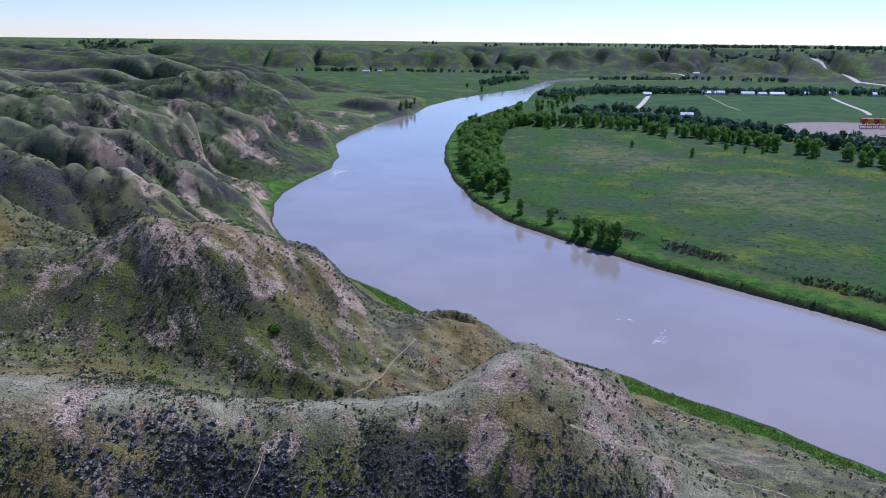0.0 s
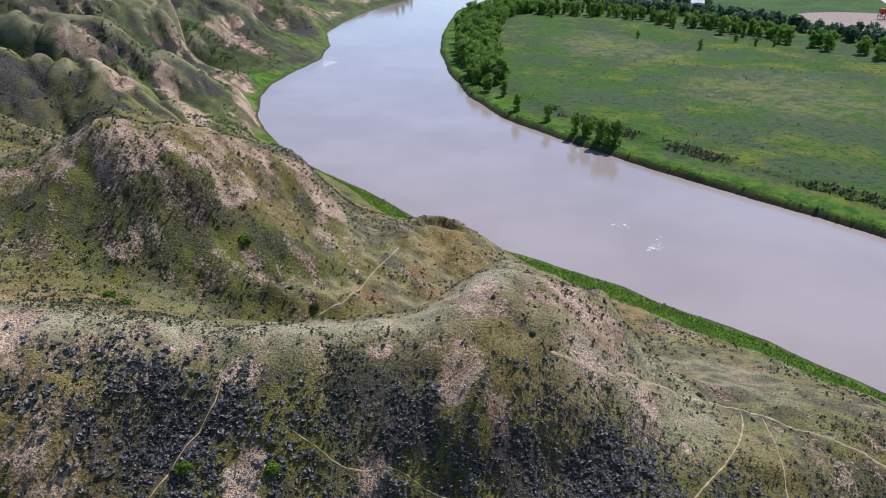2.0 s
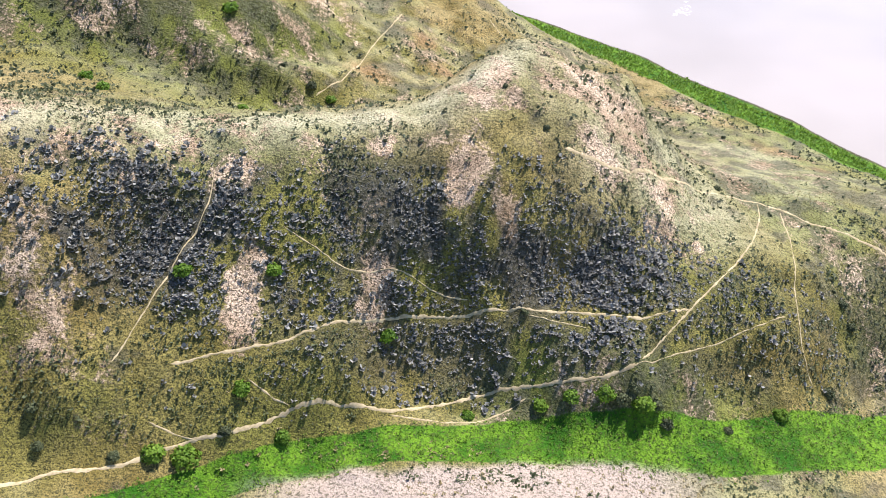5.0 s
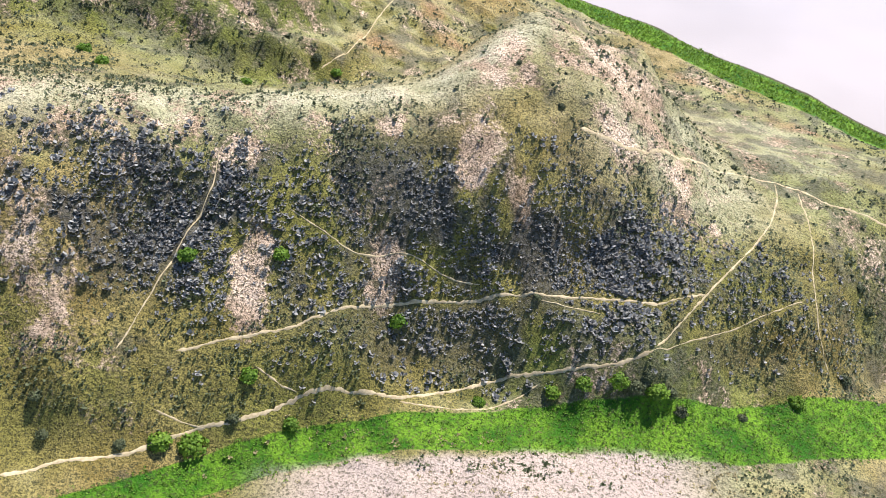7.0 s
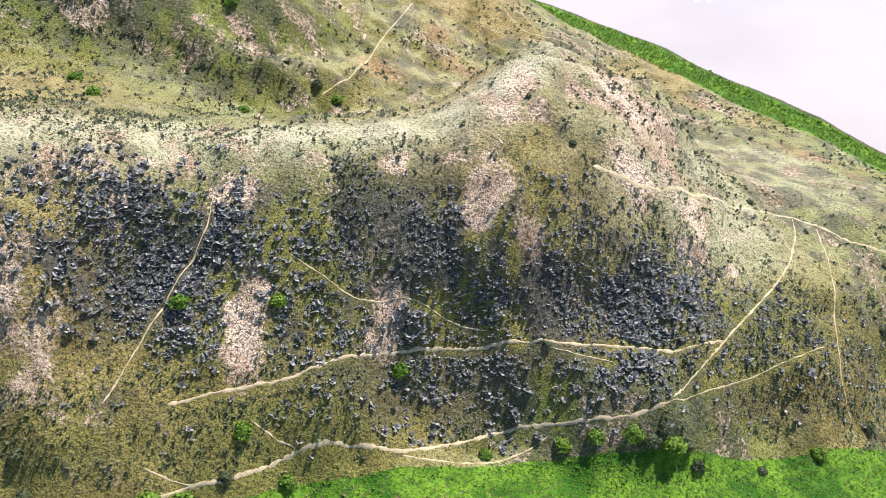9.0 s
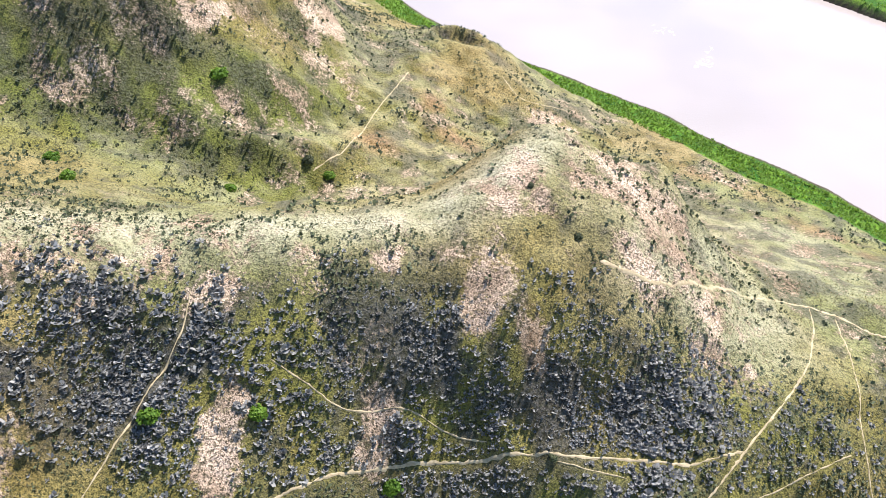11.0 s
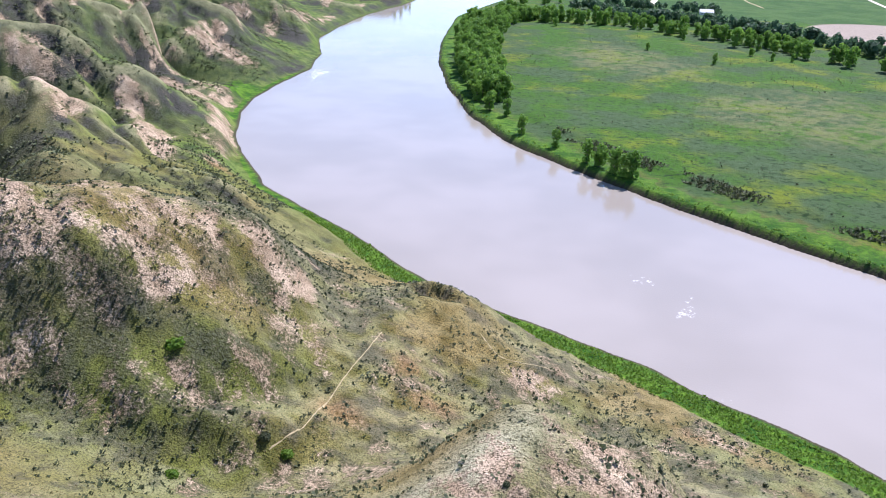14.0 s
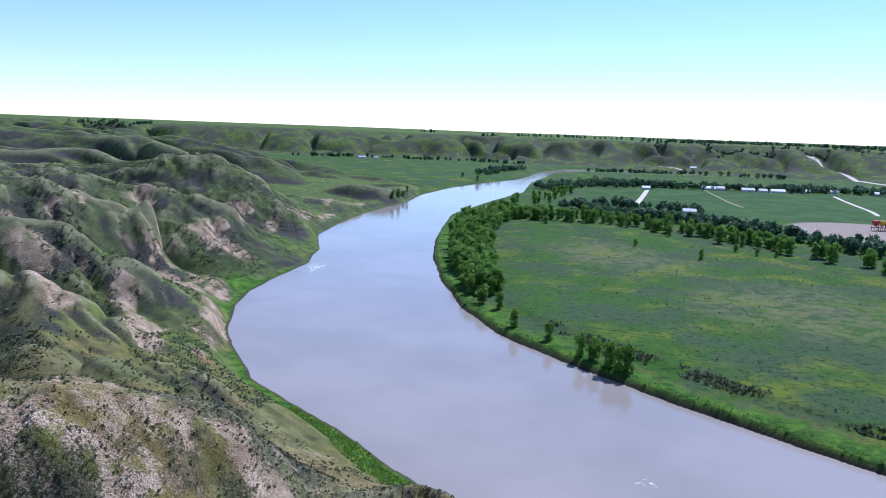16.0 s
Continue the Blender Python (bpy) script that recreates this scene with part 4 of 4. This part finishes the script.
def shrub(x, y, size, mat, label):
    """One larger shrub: a knot of stems and a rounded mass of leaves."""
    thing = new("shrub")
    thing.location = (x, y, float(ground_z(x, y)[0]) - 0.1)
    bm = bmesh.new()
    r = random.Random(int(x * 31 + y * 17))
    for k in range(7):
        a, l = r.uniform(0, 6.28), size * r.uniform(0.5, 0.8)
        add_rod(bm, (0, 0, 0), (math.cos(a) * l * 0.7, math.sin(a) * l * 0.7, l), 0.04 * size, 0.012 * size, 5)
    part("stems", bm, M_BARK, thing)
    n = 620
    g = np.random.default_rng(int(abs(x * 13 + y * 7)))
    d = g.normal(size=(n, 3))
    d /= np.linalg.norm(d, axis=1)[:, None]
    d[:, 2] = np.abs(d[:, 2]) * 0.9 + 0.1
    p = d * (size * (0.5 + 0.5 * g.uniform(0, 1, n) ** 0.5))[:, None] * np.array([1, 1, 0.85])
    p *= 0.75 + 0.5 * vnoise(d[:, 0] * 2 + 9, d[:, 1] * 2 + d[:, 2] * 3, int(abs(x)))[:, None]
    leaves = leaf_quads(p, d, size * 0.11, g)
    ob = new("foliage", mesh_from("foliage", leaves[0], leaves[1], mat))
    ob.parent = thing
    return tagged(thing, label, "shrub", "shrubs on the near slope")


def leaf_quads(p, d, size, g):
    """Small leaf sprays at the places p, turned roughly outwards."""
    n = len(p)
    t = g.normal(size=(n, 3))
    u = np.cross(d, t)
    u /= np.linalg.norm(u, axis=1)[:, None] + 1e-9
    v = np.cross(u, d * 0.6 + g.normal(size=(n, 3)) * 0.5)
    v /= np.linalg.norm(v, axis=1)[:, None] + 1e-9
    s = (size * g.uniform(0.6, 1.4, n))[:, None]
    verts = np.stack([p - u * s, p - v * s * 0.9, p + u * s, p + v * s * 1.2], 1).reshape(-1, 3)
    return verts, np.arange(4 * n).reshape(-1, 4)


for x, y, size, green in ((-8.2, 79.6, 1.5, 1), (-24.9, 69.3, 1.4, 1), (-26.2, 64.8, 1.3, 0), (29.6, 73.7, 1.4, 0), (-33.5, 80, 1.5, 1), (-22.8, 82.2, 1.3, 1), (-45.2, 145.8, 1.8, 1), (-34, 61.3, 1.7, 1), (-30.5, 61.8, 2.0, 1),
                          (-38, 60.5, 1.2, 0), (-46, 60, 1.2, 0), (-47, 63, 1.3, 0), (39, 75.5, 1.1, 0), (16.5, 75.2, 1.4, 1), (12.6, 74.6, 1.3, 1), (10, 84, 0.9, 0), (-35, 140, 1.1, 0),
                          (-29.5, 138.5, 1.6, 0), (-26, 137.5, 1.3, 1), (12, 105.5, 0.9, 0), (43.3, 116.3, 1.0, 0), (60.5, 97.5, 1.5, 0), (62, 95, 1.4, 0), (6, 111, 0.8, 0), (-55, 112, 1.3, 1), (-62, 120, 1.5, 1), (-40, 128, 1.2, 1), (21, 75.6, 1.5, 1), (23.5, 75.2, 1.7, 0), (26, 75, 1.8, 1), (28, 75.4, 1.5, 0), (24.8, 76.4, 1.4, 0), (-20, 66, 1.2, 1), (3, 73, 1.1, 1), (47, 78.5, 1.4, 1), (56, 84, 1.5, 0)):
    shrub(x, y, size * (0.85 if green else 0.65), M_GREEN if green else M_SCRUB, "rounded bright green shrub on the dry slope" if green else "rounded dark olive shrub on the dry slope")


# ---------------------------------------------------------------- trees
def tree_model(seed, tall, wide, mat, leaves=690):
    """A poplar: a tapered forked trunk with limbs, and a crown of leaf sprays in uneven lobes."""
    thing = new("poplar_tree")
    g, r = np.random.default_rng(seed), random.Random(seed)
    bm = bmesh.new()
    top = tall * 0.8
    bend = Vector((r.uniform(-0.4, 0.4), r.uniform(-0.4, 0.4), 0))
    add_rod(bm, (0, 0, -0.5), bend + Vector((0, 0, tall * 0.35)), tall * 0.025, tall * 0.017, 8)
    add_rod(bm, bend + Vector((0, 0, tall * 0.35)), bend * 2 + Vector((0, 0, top)), tall * 0.017, tall * 0.005, 7)
    centres = []
    for k in range(9):
        a, h = k * 2.4 + r.uniform(-0.4, 0.4), tall * r.uniform(0.2, 0.62)
        out = wide * r.uniform(0.22, 0.42) * (1.15 - h / tall)
        tip = Vector((math.cos(a) * out, math.sin(a) * out, h + tall * r.uniform(0.14, 0.3)))
        add_rod(bm, bend * (h / tall * 2) + Vector((0, 0, h * 0.8)), tip, tall * 0.009, tall * 0.003, 5)
        centres.append((tip, wide * r.uniform(0.18, 0.30), tall * r.uniform(0.10, 0.18)))
    centres.append((bend * 2 + Vector((0, 0, tall * 0.82)), wide * 0.24, tall * 0.17))
    centres.append((bend + Vector((0, 0, tall * 0.5)), wide * 0.34, tall * 0.2))
    centres.append((Vector((0, 0, tall * 0.26)), wide * 0.33, tall * 0.14))
    for k in range(3):
        a = k * 2.1 + seed
        centres.append((Vector((math.cos(a) * wide * 0.2, math.sin(a) * wide * 0.2, tall * r.uniform(0.1, 0.2))), wide * 0.24, tall * 0.12))
    part("trunk", bm, M_BARK, thing, "grey forked trunk")
    per = leaves // len(centres)
    ps, ds = [], []
    for c, rad, high in centres:
        d = g.normal(size=(per, 3))
        d /= np.linalg.norm(d, axis=1)[:, None]
        q = d * (0.55 + 0.5 * g.uniform(0, 1, per))[:, None] * np.array([rad, rad, high])
        ps.append(q + np.array(c))
        ds.append(d)
    v, f = leaf_quads(np.concatenate(ps), np.concatenate(ds), wide * 0.07, g)
    ob = new("crown", mesh_from("crown", v, f, mat))
    ob.parent = thing
    return thing


models = [tree_model(k, 11.5 + (k % 3) * 1.2, 6.2 + (k % 4) * 0.8, M_LEAF) for k in range(5)]
for m in models:
    tagged(m, "tall leafy green poplar on the river flat", "tree", "poplars on the river flat")
planted = []


def plant(x, y, scale=1.0, spare=0.0):
    """Stands one of the poplars on the ground, unless another is too close."""
    if any((x - a) ** 2 + (y - b) ** 2 < spare ** 2 for a, b in planted):
        return
    k = len(planted)
    z = float(ground_z(x, y)[0])
    m = pose(x, y, z, 0, 0, (k * 137.5) % 360) @ Matrix.Diagonal((scale, scale, scale * (0.92 + 0.16 * ((k * 0.618) % 1)), 1))
    if k < len(models):
        models[k].matrix_basis = m
    else:
        ob = copy_thing(models[k % len(models)], Matrix())
        ob.matrix_basis = m
    planted.append((x, y))


# single trees near the bend
for x, y, s in ((66, 347, 1.05), (70, 346.5, 1.0), (63, 351, 0.9), (58, 360, 0.85), (53, 365, 0.9), (41, 387, 0.85), (26, 408, 0.82), (19.5, 444, 0.75), (10, 455, 0.9)):
    plant(x, y, s)
pick = random.Random(5)


def along(line, f):
    k = min(int(f * (len(line) - 1)), len(line) - 2)
    g = f * (len(line) - 1) - k
    return line[k][0] + g * (line[k + 1][0] - line[k][0]), line[k][1] + g * (line[k + 1][1] - line[k][1])


# the wood inside the bend
INNER = [(6, 475), (0, 520), (-8, 580), (-12, 650), (-14, 720), (-10, 790), (0, 850), (30, 900)]
for k in range(2500):
    f = pick.random()
    x, y = along(INNER, f)
    x += pick.uniform(-4, 16 + 34 * f)
    if len(planted) > 190:
        break
    if east_side(np.array([x]), np.array([y]), 5)[0]:
        plant(x, y, pick.uniform(0.95, 1.3), 4.2)
# the belt along the back of the meadow
BELT = [(30, 880), (60, 872), (100, 866), (150, 852), (190, 822), (230, 770), (258, 725), (285, 685), (310, 620), (335, 560), (360, 500)]
for k in range(900):
    x, y = along(BELT, pick.random())
    x, y = x + pick.uniform(-10, 24), y + pick.uniform(-6, 34)
    if len(planted) > 315:
        break
    plant(x, y, pick.uniform(0.9, 1.35), 4.6)
for x, y in ((83, 838), (200, 775), (236, 690), (246, 668), (262, 668), (150, 700), (190, 640)):
    plant(x, y, 0.8 if y > 760 else 0.6, 3)
# the wood by the upper bend and the old channel behind the belt
UPPER = [(40, 1030), (70, 1110), (110, 1190), (130, 1290), (150, 1400), (200, 1490)]
for k in range(600):
    x, y = along(UPPER, pick.random())
    x, y = x + pick.uniform(8, 50), y + pick.uniform(-20, 20)
    if len(planted) > 350:
        break
    if east_side(np.array([x]), np.array([y]), 6)[0]:
        plant(x, y, pick.uniform(0.8, 1.2), 7)


def woods(places, tall, mat, name, label):
    """Distant trees, too many to tell apart: clumps of leaf sprays over short trunks, in one mesh."""
    vs, fs, count = [], [], 0
    z = ground_z(places[:, 0], places[:, 1])
    for k, (x, y) in enumerate(places):
        g = np.random.default_rng(k + 1000)
        h = tall * g.uniform(0.65, 1.2)
        d = g.normal(size=(70, 3))
        d /= np.linalg.norm(d, axis=1)[:, None]
        p = d * (0.6 + 0.4 * g.uniform(0, 1, 70))[:, None] * np.array([h * 0.42, h * 0.42, h * 0.44]) * g.uniform(0.7, 1.15, 3) + np.array([x, y, z[k] + h * 0.48])
        v, f = leaf_quads(p, d, h * 0.11, g)
        vs.append(v)
        fs.append(f + count)
        count += len(v)
    return tagged(new(name, mesh_from(name, np.concatenate(vs), np.concatenate(fs), mat)), label, "woods", kind="stuff")


far = []
FAR_LINES = (([(250, 1495), (344, 1478), (446, 1470), (611, 1480), (733, 1500), (900, 1470)], 260, 26), ([(150, 940), (230, 900), (300, 830), (360, 720), (400, 600)], 230, 24), ([(120, 1000), (200, 1050), (300, 1010)], 60, 16),
             ([(-560, 2200), (-300, 2240), (0, 2270), (150, 2150)], 80, 14), ([(20, 1600), (60, 1750), (120, 1900)], 50, 25), ([(130, 1300), (190, 1420), (330, 1490)], 120, 40), ([(330, 2020), (500, 2040), (800, 1950)], 60, 22), ([(620, 1540), (750, 1560), (950, 1520)], 50, 24),
             ([(700, 2750), (1000, 2700), (1500, 2500), (2000, 2300)], 180, 60), ([(580, 2480), (900, 2420), (1200, 2330), (1500, 2240)], 170, 60), ([(-1520, 2780), (-1320, 2740), (-1130, 2700)], 110, 50), ([(150, 3000), (500, 2950), (1100, 2950), (1900, 2800)], 80, 50), ([(-1350, 2300), (-1000, 2100), (-700, 1900)], 110, 40), ([(-230, 3250), (-170, 3260)], 7, 12), ([(30, 2900), (90, 2910)], 8, 12))
for line, n, wide in FAR_LINES:
    for k in range(n):
        x, y = along(line, pick.random())
        far.append((x + pick.gauss(0, wide * 0.4), y + pick.gauss(0, wide * 0.5)))
woods(np.array(far), 14, M_FARLEAF, "far_woods", "dark lines of distant trees on flats and plains")
for x, y, s in ((-104, 1000, 0.8), (-99, 1030, 0.9), (-96, 1062, 0.7), (-93, 1090, 0.8), (10, 1450, 1.1), (-20, 1500, 0.9)):
    plant(x, y, s, 2)


# ---------------------------------------------------------------- farm buildings
def house(x, y, long, deep, high, turn, label):
    """A gabled farm building: walls, pitched roof with eaves, door and windows."""
    thing = new("farmhouse")
    thing.matrix_basis = pose(x, y, float(ground_z(x, y)[0]) - 0.2, 0, 0, turn)
    bm = bmesh.new()
    a, b, top = long / 2, deep / 2, high + deep * 0.35
    pts = [(-a, -b, 0), (a, -b, 0), (a, b, 0), (-a, b, 0), (-a, -b, high), (a, -b, high), (a, b, high), (-a, b, high), (-a, 0, top), (a, 0, top)]
    v = [bm.verts.new(p) for p in pts]
    for f in ((0, 1, 5, 4), (2, 3, 7, 6), (1, 2, 6, 9, 5), (3, 0, 4, 8, 7)):
        bm.faces.new([v[i] for i in f])
    part("wall", bm, M_WALL, thing)
    bm = bmesh.new()
    e = 0.6
    for s in (-1, 1):
        edge = high - e * 0.7
        q = [bm.verts.new(p) for p in ((-a - e, s * (b + e), edge), (a + e, s * (b + e), edge), (a + e, 0, top), (-a - e, 0, top), (-a - e, s * (b + e), edge + 0.3), (a + e, s * (b + e), edge + 0.3), (a + e, 0, top + 0.3), (-a - e, 0, top + 0.3))]
        for f in ((0, 1, 2, 3), (4, 5, 6, 7), (0, 1, 5, 4), (1, 2, 6, 5), (3, 0, 4, 7)):
            bm.faces.new([q[i] for i in f])
    part("roof", bm, M_ROOF, thing, "pale sheet roof")
    part("door", add_box(bmesh.new(), -0.6, -b - 0.08, 0.1, 0.6, -b + 0.02, 2.2), M_GLASS, thing)
    for k in (-0.66, -0.33, 0.33, 0.66):
        part("window", add_box(bmesh.new(), k * a - 0.7, -b - 0.06, 1.1, k * a + 0.7, -b + 0.02, 2.3), M_GLASS, thing)
    return tagged(thing, label, "building", "farm buildings on the flat")


for x, y, l, d, h, turn in ((452, 1452, 26, 10, 4, 4), (474, 1450, 14, 9, 5, 0), (525, 1448, 24, 10, 4, -3), (552, 1446, 16, 9, 4, 8), (580, 1446, 26, 10, 4, 0), (640, 1462, 12, 9, 4.5, 10), (700, 1478, 14, 9, 4.5, -6), (780, 1470, 16, 10, 4.5, 5),
                            (640, 2190, 18, 10, 4, 0), (322, 1402, 14, 9, 4, 0), (218, 1062, 18, 9, 3.5, 20), (285, 1000, 16, 9, 3.5, -10), (-330, 2190, 22, 10, 4, 5), (-290, 2192, 12, 8, 4, 5), (905, 1500, 14, 10, 4.5, 0),
                            (-1130, 2140, 22, 12, 5, 20), (-1010, 2080, 16, 10, 5, 0), (-900, 2020, 14, 10, 5, 0)):
    house(x, y, l, d, h, turn, "white farm building with a pitched roof")


# ---------------------------------------------------------------- gravel plant on the sandy pad
def gravel_plant(x, y):
    thing = new("gravel_plant")
    thing.location = (x, y, float(ground_z(x, y)[0]))
    for k in range(4):
        bm = bmesh.new()
        cx = -12 + k * 7.5
        bmesh.ops.create_cone(bm, cap_ends=True, segments=4, radius1=1.4, radius2=4.4, depth=5, matrix=Matrix.Translation((cx, 0, 7.5)) @ Matrix.Rotation(radians(45), 4, 'Z'))
        add_box(bm, cx - 3, -3, 9.9, cx + 3, 3, 11.5)
        part("hopper", bm, M_YELLOW if k % 2 else M_RED, thing, "worn yellow hopper" if k % 2 else "worn red hopper")
        for sx2, sy2 in ((-1, -1), (1, -1), (-1, 1), (1, 1)):
            part("leg", add_rod(bmesh.new(), (cx + sx2 * 2.7, sy2 * 2.7, -0.3), (cx + sx2 * 2.4, sy2 * 2.4, 9.9), 0.3), M_RED, thing)
    part("conveyor", add_box(bmesh.new(), -17, -1, 3.2, 15, 1, 4.2), M_STEEL, thing, "long steel conveyor under the hoppers")
    bm = bmesh.new()
    add_rod(bm, (14, -0.5, 3.5), (27, -1, 8), 0.9, 0.9, 4)
    part("boom", bm, M_YELLOW, thing, "yellow loading boom")
    bm = bmesh.new()
    add_box(bm, 19, -6, 0.6, 26, -3, 3.2)
    add_box(bm, 16.5, -5.8, 0.6, 18.8, -3.2, 3.4)
    part("truck_body", bm, M_STEEL, thing)
    return tagged(thing, "red and yellow hoppers with conveyors on a sandy pad", "machinery")


gravel_plant(478, 895)
